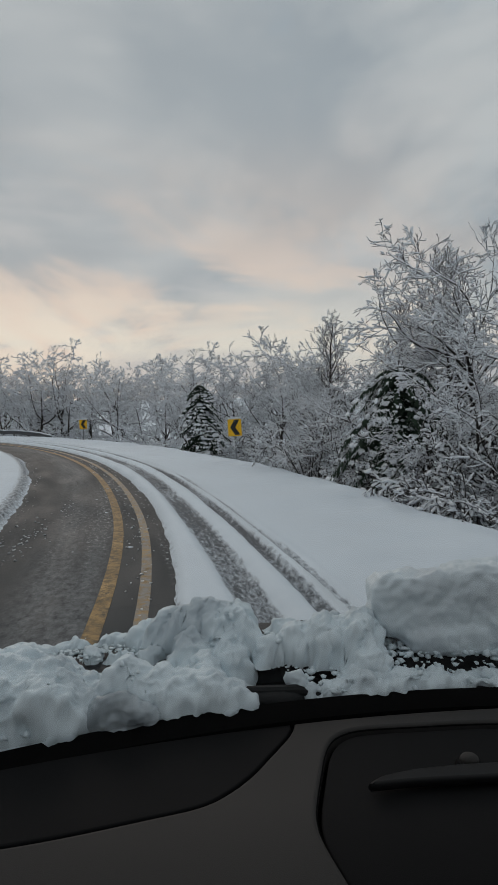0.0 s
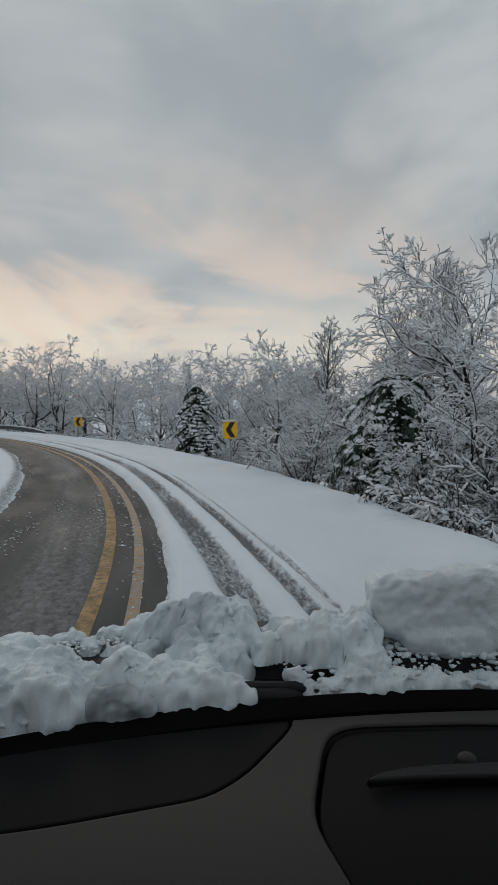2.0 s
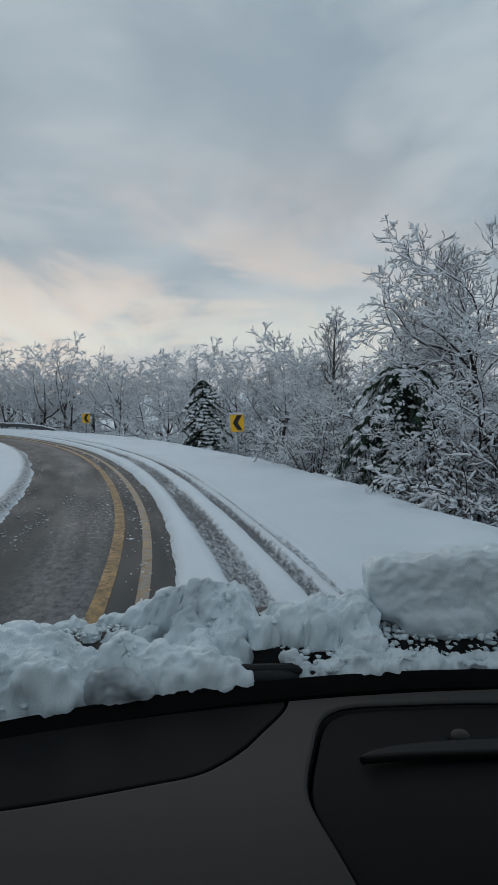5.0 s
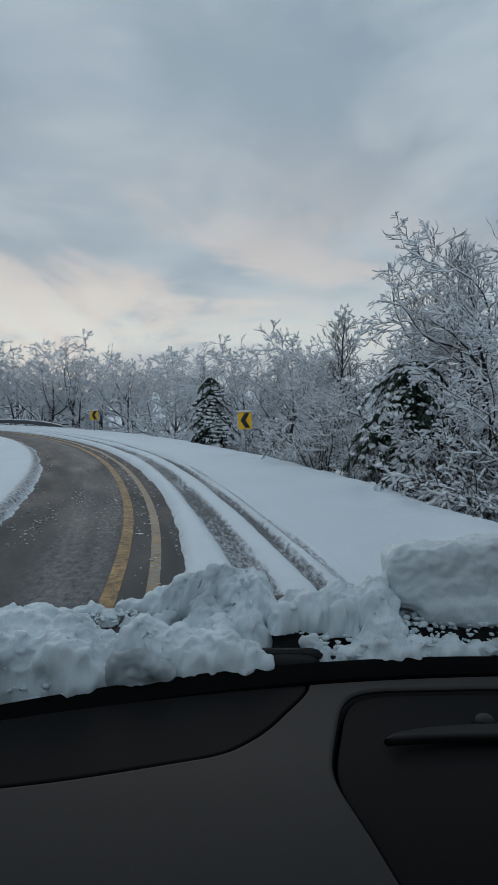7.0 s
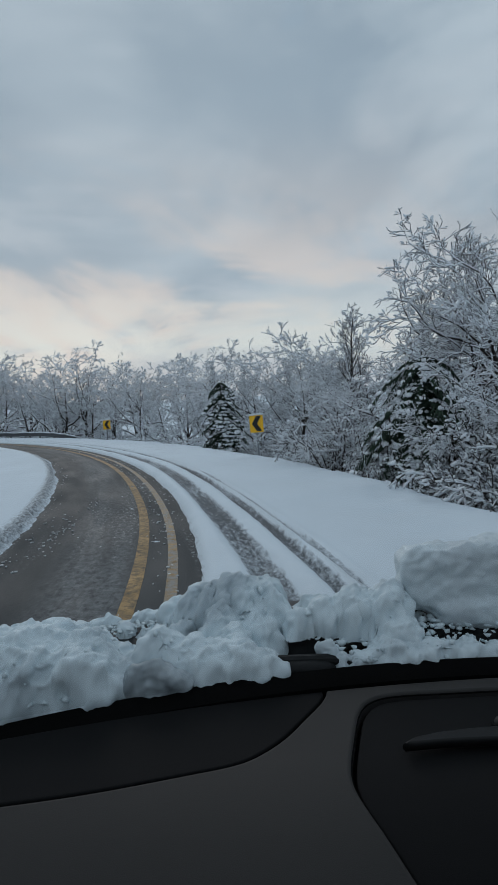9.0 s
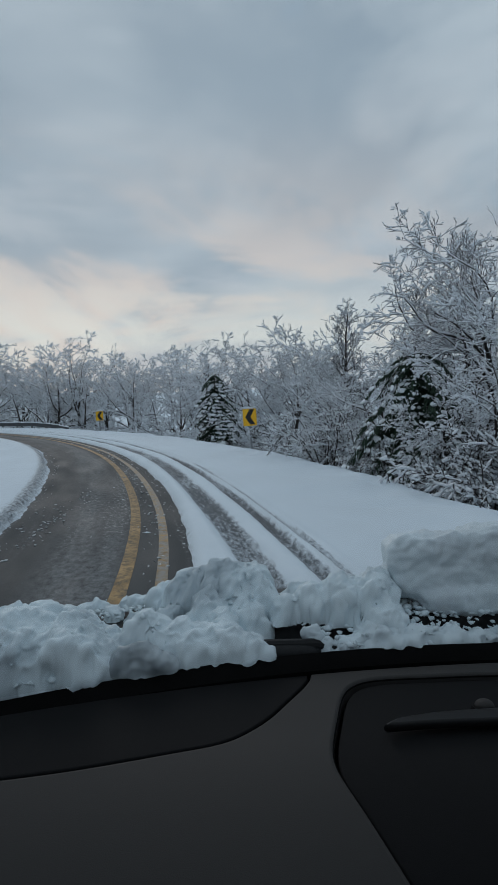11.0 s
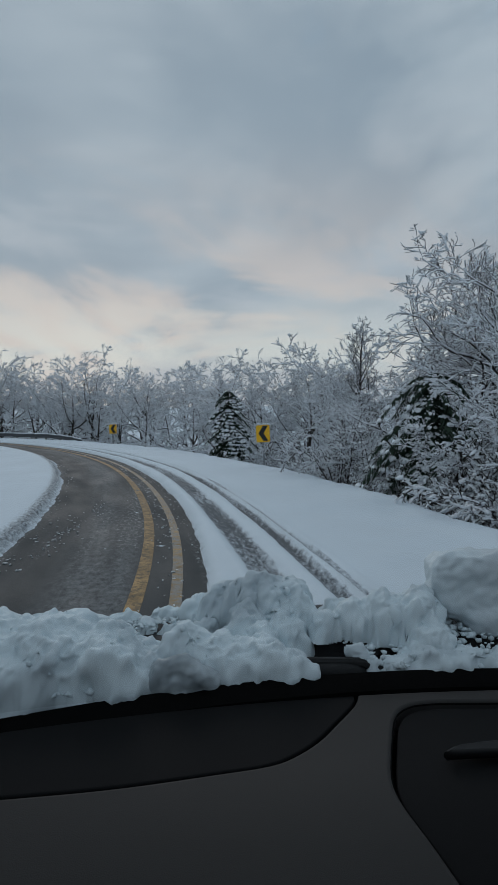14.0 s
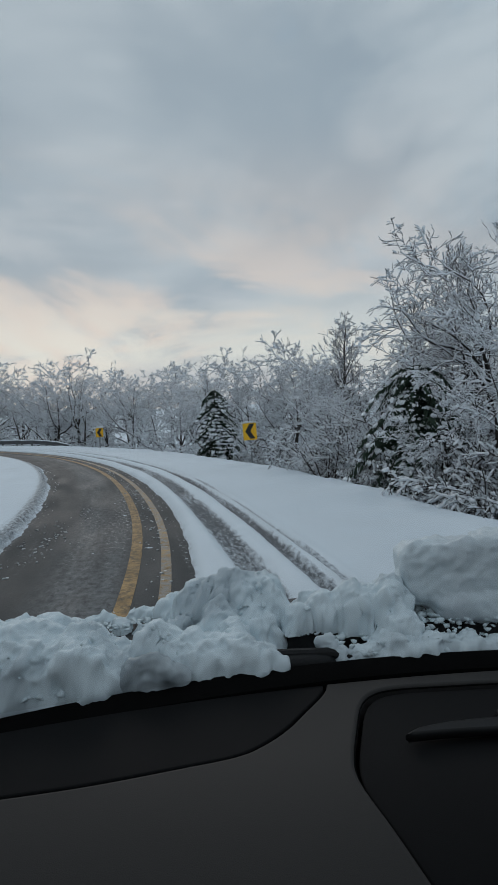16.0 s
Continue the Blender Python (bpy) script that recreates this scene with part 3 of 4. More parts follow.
def make_chevron_sign():
    """Yellow chevron sign on a slim post, facing -y."""
    sign = new("chevron_sign")
    tagged(sign, "yellow chevron sign with black arrow on a slim steel post", "road sign", group="chevron signs on the bend")
    w, h, z0 = 0.47, 0.61, 1.12
    panel = part("panel", bevelled_box((-w / 2, -0.004, z0), (w / 2, 0.004, z0 + h), 0.003, 1), M_YELLOW, sign, "yellow reflective sheet")
    bm = bmesh.new()
    half, t = h * 0.43, 0.17
    tip, cz = -0.155, z0 + h / 2
    pts = [(tip, 0), (tip + t * 0.9, half), (tip + t * 1.95, half), (tip + t * 1.05, 0), (tip + t * 1.95, -half), (tip + t * 0.9, -half)]
    lo = [bm.verts.new((x, -0.0055, cz + z)) for x, z in pts]
    hi = [bm.verts.new((x, -0.0085, cz + z)) for x, z in pts]
    for q in ((0, 1, 2, 3), (0, 3, 4, 5)):
        bm.faces.new([hi[k] for k in q])
        bm.faces.new([lo[k] for k in reversed(q)])
    for k in range(6):
        bm.faces.new([lo[k], lo[(k + 1) % 6], hi[(k + 1) % 6], hi[k]])
    bmesh.ops.recalc_face_normals(bm, faces=bm.faces)
    part("arrow", bm, M_BLACK, panel, "black chevron arrow", smooth=False)
    bm = bmesh.new()
    for lo_, hi_ in (((-0.03, 0.010, -0.6), (-0.024, 0.045, z0 + h - 0.05)), ((0.024, 0.010, -0.6), (0.03, 0.045, z0 + h - 0.05)),
                     ((-0.03, 0.005, -0.6), (0.03, 0.011, z0 + h - 0.05))):
        box(bm, lo_, hi_)
    part("post", bm, M_STEEL, sign, "slim galvanised channel post", smooth=False)
    for z in (z0 + 0.1, z0 + h - 0.1):
        bm = bmesh.new()
        bmesh.ops.create_cone(bm, cap_ends=True, segments=8, radius1=0.011, radius2=0.011, depth=0.012, matrix=pose(0, -0.010, z, 90))
        part("bolt", bm, M_STEEL, panel)
    rng = np.random.default_rng(4)
    n = 9
    c = np.stack([np.linspace(-w / 2 + 0.03, w / 2 - 0.03, n), np.zeros(n), np.full(n, z0 + h + 0.012)], 1)
    ax = np.zeros((n, 3, 3))
    ax[:, 0, 0], ax[:, 1, 1], ax[:, 2, 2] = 0.055, 0.035, 0.022 + 0.02 * rng.random(n)
    v, f = blobs(c, ax, rng, 2, 0.12)
    piece("snow_cap", mesh_of("snow_cap", v, f, M_SNOW_TREE), sign, "cap of fresh snow")
    return sign


def stand(ob, x, y, turn=0.0, lean=0.0, sink=0.0, scale=1.0):
    ob.matrix_basis = pose(x, y, height(x, y) - sink, 0, lean, turn) @ Matrix.Scale(scale, 4)
    return ob


def set_signs():
    sign = make_chevron_sign()
    where = [(-0.08, 17.75, 4, -2.5, 0.12), (-10.0, 33.0, 26, 0, 0.02)]
    for s in (72, 92):
        x, y = on_bend(s, 4.3)
        where.append((float(x), float(y), math.degrees(s / R) - 20, 1.0, 0.0))
    for s in (3.2, -14.0):
        x, y = on_bend(s, 4.6)
        where.append((float(x), float(y), math.degrees(s / R) - 8, 1.0, 0.0))
    for k, (x, y, turn, lean, sink) in enumerate(where):
        m = pose(x, y, height(x, y) - sink, 0, lean, turn)
        if k == 0:
            sign.matrix_basis = m
        else:
            copy_thing(sign, m)
    # diamond warning sign with a plate below it, plastered with snow
    warn = new("warning_sign")
    tagged(warn, "diamond warning sign plastered with snow on a post", "road sign")
    bm = bevelled_box((-0.38, -0.005, -0.38), (0.38, 0.005, 0.38), 0.004, 1, pose(0, 0, 2.3, 0, 45))
    part("panel", bm, M_BACK, warn, "diamond panel hidden by frost")
    part("plate", bevelled_box((-0.23, -0.005, 1.28), (0.23, 0.005, 1.68), 0.004, 1), M_BACK, warn, "square plate hidden by frost")
    part("post", bevelled_box((-0.03, 0.008, -0.4), (0.03, 0.045, 2.6), 0.004, 1), M_STEEL, warn)
    x, y = on_bend(112, 3.6)
    stand(warn, float(x), float(y), math.degrees(112 / R) - 10)


# ---- trees ----
class Grower:
    def __init__(self, seed):
        self.rng = np.random.default_rng(seed)
        self.seg = []

    def branch(self, p, d, length, r, lev, spec):
        rng = self.rng
        nseg, wob, lift = spec["nseg"][lev], spec["wob"][lev], spec["lift"][lev]
        pts, dirs = [p], [d]
        taper = spec["taper"][lev]
        for k in range(nseg):
            d = d + rng.normal(0, wob, 3) + np.array([0, 0, lift])
            d = d / np.linalg.norm(d)
            q = p + d * length / nseg
            ra, rb = r * (1 - taper * k / nseg), r * (1 - taper * (k + 1) / nseg)
            self.seg.append((*p, *q, ra, rb, lev))
            p = q
            pts.append(p)
            dirs.append(d)
        if lev + 1 >= len(spec["nseg"]):
            return
        kids = spec["kids"][lev]
        for c in range(kids):
            t = spec["from"][lev] + (1 - spec["from"][lev]) * (c + rng.random()) / kids
            k = min(int(t * nseg), nseg - 1)
            u = t * nseg - k
            at = pts[k] * (1 - u) + pts[k + 1] * u
            base = dirs[k + 1]
            side = np.cross(base, rng.normal(0, 1, 3))
            side /= max(np.linalg.norm(side), 1e-6)
            ang = radians(spec["angle"][lev] * (0.7 + 0.6 * rng.random()) * (1.15 - 0.45 * t))
            nd = base * math.cos(ang) + side * math.sin(ang)
            if lev == 0 and "shape" in spec:
                ln = length * spec["ratio"][0] * spec["shape"](t) * (0.75 + 0.5 * rng.random())
            else:
                ln = length * spec["ratio"][lev] * (1.1 - 0.6 * t) * (0.7 + 0.6 * rng.random())
            self.branch(at, nd, ln, max(r * (1 - taper * t) * spec["thin"][lev], 0.004), lev + 1, spec)


def meshes_of(g, snow=1.0, twig_min=0.007, thick=0.022, pads=0, split=1, cover=0.9, sides=3, bare=0.7, clump=1.0):
    """Trunk and limbs, twigs, and the snow that lies along the upper side of them."""
    a = np.array(g.seg)
    p0, p1, r0, r1, lev = a[:, 0:3], a[:, 3:6], a[:, 6], a[:, 7], a[:, 8]
    big = lev <= split
    v1, f1 = tubes(p0[big], p1[big], r0[big], r1[big], 5)
    last = lev == lev.max()
    fine = ~big & (~last | (g.rng.random(len(a)) < bare))
    v2, f2 = tubes(p0[fine], p1[fine], np.maximum(r0[fine], twig_min), np.maximum(r1[fine], twig_min * 0.6), 3)
    d = p1 - p0
    steep = np.abs(d[:, 2]) / np.maximum(np.linalg.norm(d, axis=1), 1e-6)
    keep = (steep < 0.93) & (g.rng.random(len(a)) < cover) & (lev > 0)
    size = np.clip(r0 * 0.75 + thick * 0.55, thick * 0.6, thick * 2.6) * (0.5 + 0.95 * g.rng.random(len(a)) ** 1.4) * snow * (1.15 - 0.5 * steep) * np.where(lev == lev.max(), 0.8, 1.0)
    up = np.zeros_like(p0)
    up[:, 2] = r0 * 0.75 + size * 0.45
    v3, f3 = tubes(p0[keep] + up[keep], p1[keep] + up[keep], size[keep], size[keep] * np.where(last, 0.55, 0.9)[keep], sides)
    out = [(v1, f1), (v2, f2), (v3, f3)]
    if pads:
        pick = g.rng.choice(np.flatnonzero(keep & (lev >= split)), pads)
        n = len(pick)
        c = p1[pick] + np.array([0, 0, thick * 1.5])
        dd = d[pick] / np.linalg.norm(d[pick], axis=1, keepdims=True)
        ax = np.zeros((n, 3, 3))
        ln = (0.020 + 0.042 * g.rng.random(n) ** 2) * thick / 0.022 * clump
        sd = np.cross(dd, [0, 0, 1.0])
        sd /= np.maximum(np.linalg.norm(sd, axis=1, keepdims=True), 1e-3)
        ax[:, :, 0], ax[:, :, 1], ax[:, 2, 2] = dd * ln[:, None] * 1.1, sd * ln[:, None] * 0.5, ln * 0.36
        out.append(blobs(c, ax, g.rng, 1, 0.3))
    return out


def tree_of(name, label, parts, category="tree", group="snow-laden roadside trees", stems=False):
    tree = new(name)
    tagged(tree, label, category, group)
    trunk, twigs, snow = parts[:3]
    if stems:
        tagged(piece("stems", mesh_of("stems", *trunk, M_BARK), tree, "dark arching stems"), kind="stuff")
    else:
        piece("trunk", mesh_of("trunk", *trunk, M_BARK), tree, "dark bare trunk and limbs")
    tagged(piece("crown", mesh_of("crown", *twigs, M_TWIG, False), tree, "fine bare twigs"), kind="stuff")
    tagged(piece("snow_cover", mesh_of("snow_cover", *snow, M_SNOW_TREE), tree, "snow lying along the branches"), kind="stuff")
    if len(parts) > 3:
        tagged(piece("snow_clumps", mesh_of("snow_clumps", *parts[3], M_SNOW_TREE), tree, "clumps of snow on the twigs"), kind="stuff")
    return tree


def broadleaf(seed, tall, wide=0.42, kids=(17, 7, 6, 3), droop=0.0, thick=0.022, pads=300, low=0.22, up=0.07, name="bare_tree",
              label="bare broadleaf tree with every twig covered in snow"):
    g = Grower(seed)
    spec = dict(nseg=((8, 6, 5, 4, 3) if len(kids) > 3 else (6, 5, 3, 2)), wob=(0.06, 0.13, 0.14, 0.13, 0.12), lift=(0.05, up - droop, 0.02 - droop, -0.03 - droop, -0.05 - droop),
                taper=(0.85, 0.8, 0.8, 0.7, 0.5), kids=kids, angle=(58, 46, 40, 34), ratio=(wide, 0.48, 0.58, 0.75), thin=(0.55, 0.55, 0.5, 0.6),
                shape=lambda t: 0.75 + 0.9 * math.sin(math.pi * min(1, 0.25 + t * 0.75)) * (1.15 - 0.55 * t))
    spec["from"] = (low, 0.2, 0.15, 0.1)
    g.branch(np.array([0, 0, -0.3]), np.array([g.rng.normal(0, 0.05), g.rng.normal(0, 0.05), 1.0]), tall, tall * (0.016 if len(kids) > 3 else 0.011) + 0.02, 0, spec)
    return tree_of(name, label, meshes_of(g, thick=thick, pads=pads, bare=0.9, cover=0.8))


def spreading(seed, tall, limbs=7, kids=(6, 5, 3), thick=0.049, pads=220, low=0.28, angle=58, wide=0.62, nseg=(5, 6, 3, 2, 1), clump=1.0, cover=0.9,
              label="spreading bare tree with crooked limbs, white with snow"):
    """Short trunk and a few crooked limbs that fork again and again into a round crown."""
    g = Grower(seed)
    spec = dict(nseg=nseg, wob=(0.07, 0.20, 0.24, 0.26, 0.25), lift=(0.05, 0.07, 0.02, -0.02, -0.04), taper=(0.8, 0.8, 0.75, 0.6, 0.5), kids=(limbs, *kids),
                angle=(angle, 52, 50, 45), ratio=(wide, 0.50, 0.55, 0.60), thin=(0.62, 0.55, 0.5, 0.6),
                shape=lambda t: 0.70 + 0.55 * math.sin(math.pi * min(1, 0.2 + 0.7 * t)))
    spec["from"] = (low, 0.25, 0.2, 0.15)
    g.branch(np.array([0, 0, -0.3]), np.array([g.rng.normal(0, 0.06), g.rng.normal(0, 0.06), 1.0]), tall * 0.80, tall * 0.020 + 0.02, 0, spec)
    return tree_of("bare_tree", label, meshes_of(g, thick=thick, pads=pads, bare=0.85, cover=cover, clump=clump))


def bush(seed, tall, stems=18, thick=0.024, pads=700, kids=(8, 5, 3), clump=1.0, name="snowy_bush", label="bush bowed down under a thick load of snow"):
    g = Grower(seed)
    spec = dict(nseg=(7, 5, 3, 2), wob=(0.11, 0.20, 0.22, 0.25), lift=(-0.12, -0.12, -0.10, -0.12), taper=(0.75, 0.7, 0.6, 0.5), kids=kids, angle=(52, 50, 45),
                ratio=(0.46, 0.50, 0.55), thin=(0.6, 0.6, 0.6))
    spec["from"] = (0.2, 0.15, 0.1)
    spec["nseg"] = spec["nseg"][:len(kids) + 1]
    for k in range(stems):
        a = k * 2.4 + g.rng.random()
        out = 0.10 + 0.75 * g.rng.random()
        d = np.array([math.cos(a) * out, math.sin(a) * out, 1.0])
        g.branch(np.array([math.cos(a), math.sin(a), 0]) * 0.16 * tall * g.rng.random() + np.array([0, 0, -0.1]), d / np.linalg.norm(d),
                 tall * (0.55 + 0.55 * g.rng.random()), 0.013, 0, spec)
    return tree_of(name, label, meshes_of(g, thick=thick, pads=pads, split=0, bare=0.8, cover=0.72, sides=4, clump=clump), "bush", "snow-laden bushes on the verge", True)


def conifer(seed, tall, wide, tiers=13, name="conifer", label="dark green conifer with heavy snow on its drooping boughs", sag=0.55, full=0.6):
    rng = np.random.default_rng(seed)
    tree = new(name)
    tagged(tree, label, "tree", "snow-laden roadside trees")
    n = 7
    zs = np.linspace(-0.3, tall, n + 1)
    bx, by = rng.normal(0, 0.02, n + 1) * tall * 0.3, rng.normal(0, 0.02, n + 1) * tall * 0.3
    p = np.stack([bx, by, zs], 1)
    rr = np.interp(zs, (0, tall), (tall * 0.022 + 0.02, 0.012))
    piece("trunk", mesh_of("trunk", *tubes(p[:-1], p[1:], rr[:-1], rr[1:], 7), M_BARK), tree, "dark scaly trunk")
    nv, nf, pc, pa = [], [], [], []
    for t in range(tiers):
        u = (t + 0.4) / tiers
        z = tall * (0.05 + 0.95 * u)
        for b in range(int(14 - 7 * u)):
            a = rng.random() * 6.283
            ln = wide * (1 - u) ** full * (0.45 + 0.75 * rng.random()) + 0.08
            z = tall * (0.04 + 0.95 * u) + rng.normal(0, 0.035) * tall
            dirn = np.array([math.cos(a), math.sin(a)])
            laden = 0.10 + 0.70 * rng.random()
            pts = []
            for k in range(7):
                w = k / 6
                pts.append(np.array([*(dirn * ln * w), z + rng.normal(0, 0.01) + 0.12 * ln * w - sag * ln * w * w]))
            for k in range(1, 7):
                ax = pts[k] - pts[k - 1]
                ax /= np.linalg.norm(ax)
                side = np.array([-dirn[1], dirn[0], 0])
                for sgn in (-1, 1):
                    for q in range(9):
                        root = pts[k - 1] + (pts[k] - pts[k - 1]) * rng.random()
                        leng = ln * 0.19 * (1.15 - k / 8) * (0.5 + 0.9 * rng.random()) + 0.05
                        tip = root + (side * sgn * (0.6 + 0.3 * rng.random()) + ax * 0.55 + np.array([0, 0, -0.35 - 0.3 * rng.random()])) * leng
                        mid = (root + tip) / 2
                        wv = (np.cross(tip - root, [0, 0, 1.0]) + rng.normal(0, 0.02, 3))
                        wv = wv / max(np.linalg.norm(wv), 1e-4) * (0.008 + 0.040 * leng)
                        i = len(nv)
                        nv += [root, mid + wv, tip, mid - wv + np.array([0, 0, -0.02])]
                        nf += [(i, i + 1, i + 2, i + 3)]
                for q in range(17):
                    if k < 2 or rng.random() > laden:
                        continue
                    swing = rng.normal(0, 0.45)
                    way = ax * math.cos(swing) + side * math.sin(swing)
                    way[2] -= 0.25 * rng.random()
                    l1 = min(ln, 0.9) * (0.016 + 0.050 * rng.random() ** 1.5) + 0.008
                    pc.append(pts[k] + side * rng.normal(0, 0.085) * ln + way * l1 * 0.5 + np.array([0, 0, 0.012]))
                    m = np.zeros((3, 3))
                    m[:, 0], m[:, 1], m[:, 2] = way * l1 * 1.0, side * l1 * (0.65 + 0.35 * rng.random()), np.array([0, 0, l1 * (0.4 + 0.3 * rng.random())])
                    pa.append(m)
    tagged(piece("needles", mesh_of("needles", nv, nf, M_NEEDLE, False), tree, "dark drooping needle sprays"), kind="stuff")
    tagged(piece("snow_cover", mesh_of("snow_cover", *blobs(np.array(pc), np.array(pa), rng, 1, 0.4), M_SNOW_TREE), tree, "pillows of snow on the boughs"), kind="stuff")
    return tree


def plant_trees():
    rng = np.random.default_rng(11)
    # the ones that stand out against the sky
    stand(conifer(3, 3.25, 1.0, 16, full=0.20, sag=0.75), -1.62, 22.0, 20)
    stand(spreading(7, 6.4, 20, (9, 6, 3), 0.024, 1800, low=0.14, angle=42, wide=0.46, nseg=(8, 8, 5, 3, 2), label="tall bare tree fanning out from low forks, dusted with snow"), 5.7, 12.0, 0)
    stand(broadleaf(9, 6.7, 0.11, (38, 6, 4, 2), thick=0.018, pads=160, low=0.3, label="slender bare tree with short snowy side branches"), 4.0, 20.0, 40)
    stand(conifer(5, 3.1, 1.75, 13, label="broad dark hemlock bent under snow pillows", sag=0.85, full=0.34), 3.45, 10.9, 0)
    # models for repeats: fuller ones for nearby, lighter ones for the wood further off
    near = [spreading(21, 6.0, 9, (7, 6, 3), 0.036, 900, low=0.20, nseg=(6, 6, 4, 3, 1)), spreading(22, 6.0, 8, (7, 6, 3), 0.037, 900, low=0.15, angle=66, nseg=(6, 6, 4, 3, 1)),
            spreading(23, 6.0, 12, (6, 5, 3), 0.035, 800, low=0.12, angle=46, wide=0.42, nseg=(7, 6, 5, 3, 2)), spreading(24, 6.0, 9, (7, 6, 3), 0.039, 900, low=0.12, angle=72, wide=0.55, nseg=(6, 6, 4, 3, 1))]
    far = [spreading(41, 6.0, 8), spreading(42, 6.0, 7, angle=66, low=0.2), spreading(43, 6.0, 11, (5, 5, 3), angle=44, wide=0.45, low=0.2), spreading(44, 6.0, 9, low=0.15, angle=70, wide=0.52),
           spreading(45, 6.0, 8, angle=52, low=0.35, wide=0.7)]
    shrubs = [bush(31, 1.5, 14, 0.0175, 1000, (8, 5, 3)), bush(32, 1.5, 13, 0.019, 1000, (8, 5, 3)), bush(33, 1.5, 15, 0.017, 1000, (8, 5, 3))]
    low = [bush(34, 1.5, 10, 0.040, 140, (5, 4)), bush(35, 1.5, 11, 0.040, 140, (5, 4))]
    used = set()

    def put(model, x, y, tall, ref):
        m = pose(x, y, height(x, y), 0, rng.normal(0, 2), rng.random() * 360) @ Matrix.Scale(tall / ref, 4)
        if model.name not in used:
            used.add(model.name)
            model.matrix_basis = m
            return
        copy_thing(model, pose(0, 0, 0)).matrix_basis = m

    for x, y, tall, k in ((1.7, 24.5, 5.4, 0), (2.9, 21.5, 5.0, 2), (0.3, 28.5, 5.6, 1), (4.9, 17.0, 4.3, 3), (3.2, 18.4, 3.6, 3), (3.1, 13.2, 3.3, 1), (2.3, 14.6, 2.6, 3), (6.6, 15.5, 7.2, 0),
                          (6.8, 11.2, 5.6, 1), (5.9, 9.4, 4.6, 3), (4.6, 25.0, 6.8, 1), (7.5, 19.0, 7.6, 2), (3.3, 29.5, 5.4, 0), (3.55, 9.7, 2.3, 3), (4.5, 9.3, 3.0, 1)):
        put(near[k], x, y, tall, 6.0)
    for x, y, tall, k in ((1.85, 12.8, 2.0, 1), (2.55, 11.5, 1.7, 1), (3.2, 10.0, 1.2, 1), (1.7, 18.9, 1.2, 2), (1.5, 16.6, 1.4, 1), (4.3, 8.7, 2.2, 2), (4.9, 8.0, 2.2, 0),
                          (3.6, 9.4, 1.6, 2), (4.0, 9.9, 2.2, 1), (2.9, 10.6, 1.1, 2), (1.9, 15.0, 1.3, 2), (-0.1, 21.4, 1.0, 0), (5.0, 9.2, 2.7, 1), (2.6, 11.4, 1.0, 0), (4.0, 8.2, 0.8, 1), (1.3, 19.8, 1.9, 1),
                          (-1.9, 23.6, 1.0, 1), (0.6, 20.6, 1.4, 2)):
        put(shrubs[k], x, y, tall, 1.5)
    # the wood that follows the outside of the bend
    for s in np.arange(28, 84, 2.6):
        for row in range(3):
            s1 = s + rng.normal(0, 0.7)
            off = 7.2 + row * 3.2 + rng.random() * 2.4
            x, y = on_bend(s1, off)
            top = np.interp(s1, (28, 32, 38, 44.5, 53, 80), (2.2, 2.4, 3.1, 3.8, 4.5, 6.0)) + 2.6 * rng.random() ** 1.5 - 0.7 + 0.2 * row
            put(far[int(rng.integers(5))], float(x), float(y), (top - height(x, y)) * 0.96, 6.0)
        x, y = on_bend(s + rng.normal(0, 0.5), 6.6 + rng.random() * 0.8)
        put(low[int(rng.integers(2))], float(x), float(y), 1.3 + 1.1 * rng.random(), 1.5)
        x, y = on_bend(s + 1 + rng.normal(0, 0.5), 9.2 + rng.random() * 3.0)
        put(low[int(rng.integers(2))], float(x), float(y), 1.8 + 1.0 * rng.random(), 1.5)
    # tall wood behind the car
    for s in np.arange(-40, -3, 5.0):
        x, y = on_bend(s + rng.normal(0, 0.8), 8.0 + rng.random() * 3)
        put(far[int(rng.integers(5))], float(x), float(y), 8.5 + 2.5 * rng.random(), 6.0)
        x, y = on_bend(s + 1.5, 5.2 + rng.random())
        put(low[int(rng.integers(2))], float(x), float(y), 1.2 + 0.8 * rng.random(), 1.5)
    # the wood further round, past the end of the rail
    for k in range(14):
        x, y = on_bend(86 + k * 2.2, 6.5 + 4 * rng.random())
        put(far[k % 5], float(x), float(y), 6.5 + 2 * rng.random(), 6.0)


# ---- the car ----
HEAD = 8.0                                # the car points this far to the left of straight ahead
WS = lambda x: 0.87 + 0.163 * x - 0.14 * x * x     # foot of the windscreen in plan


SAG = lambda y: -1.1 * max(0.0, 0.70 - y) ** 2     # the dash rolls over towards the seats


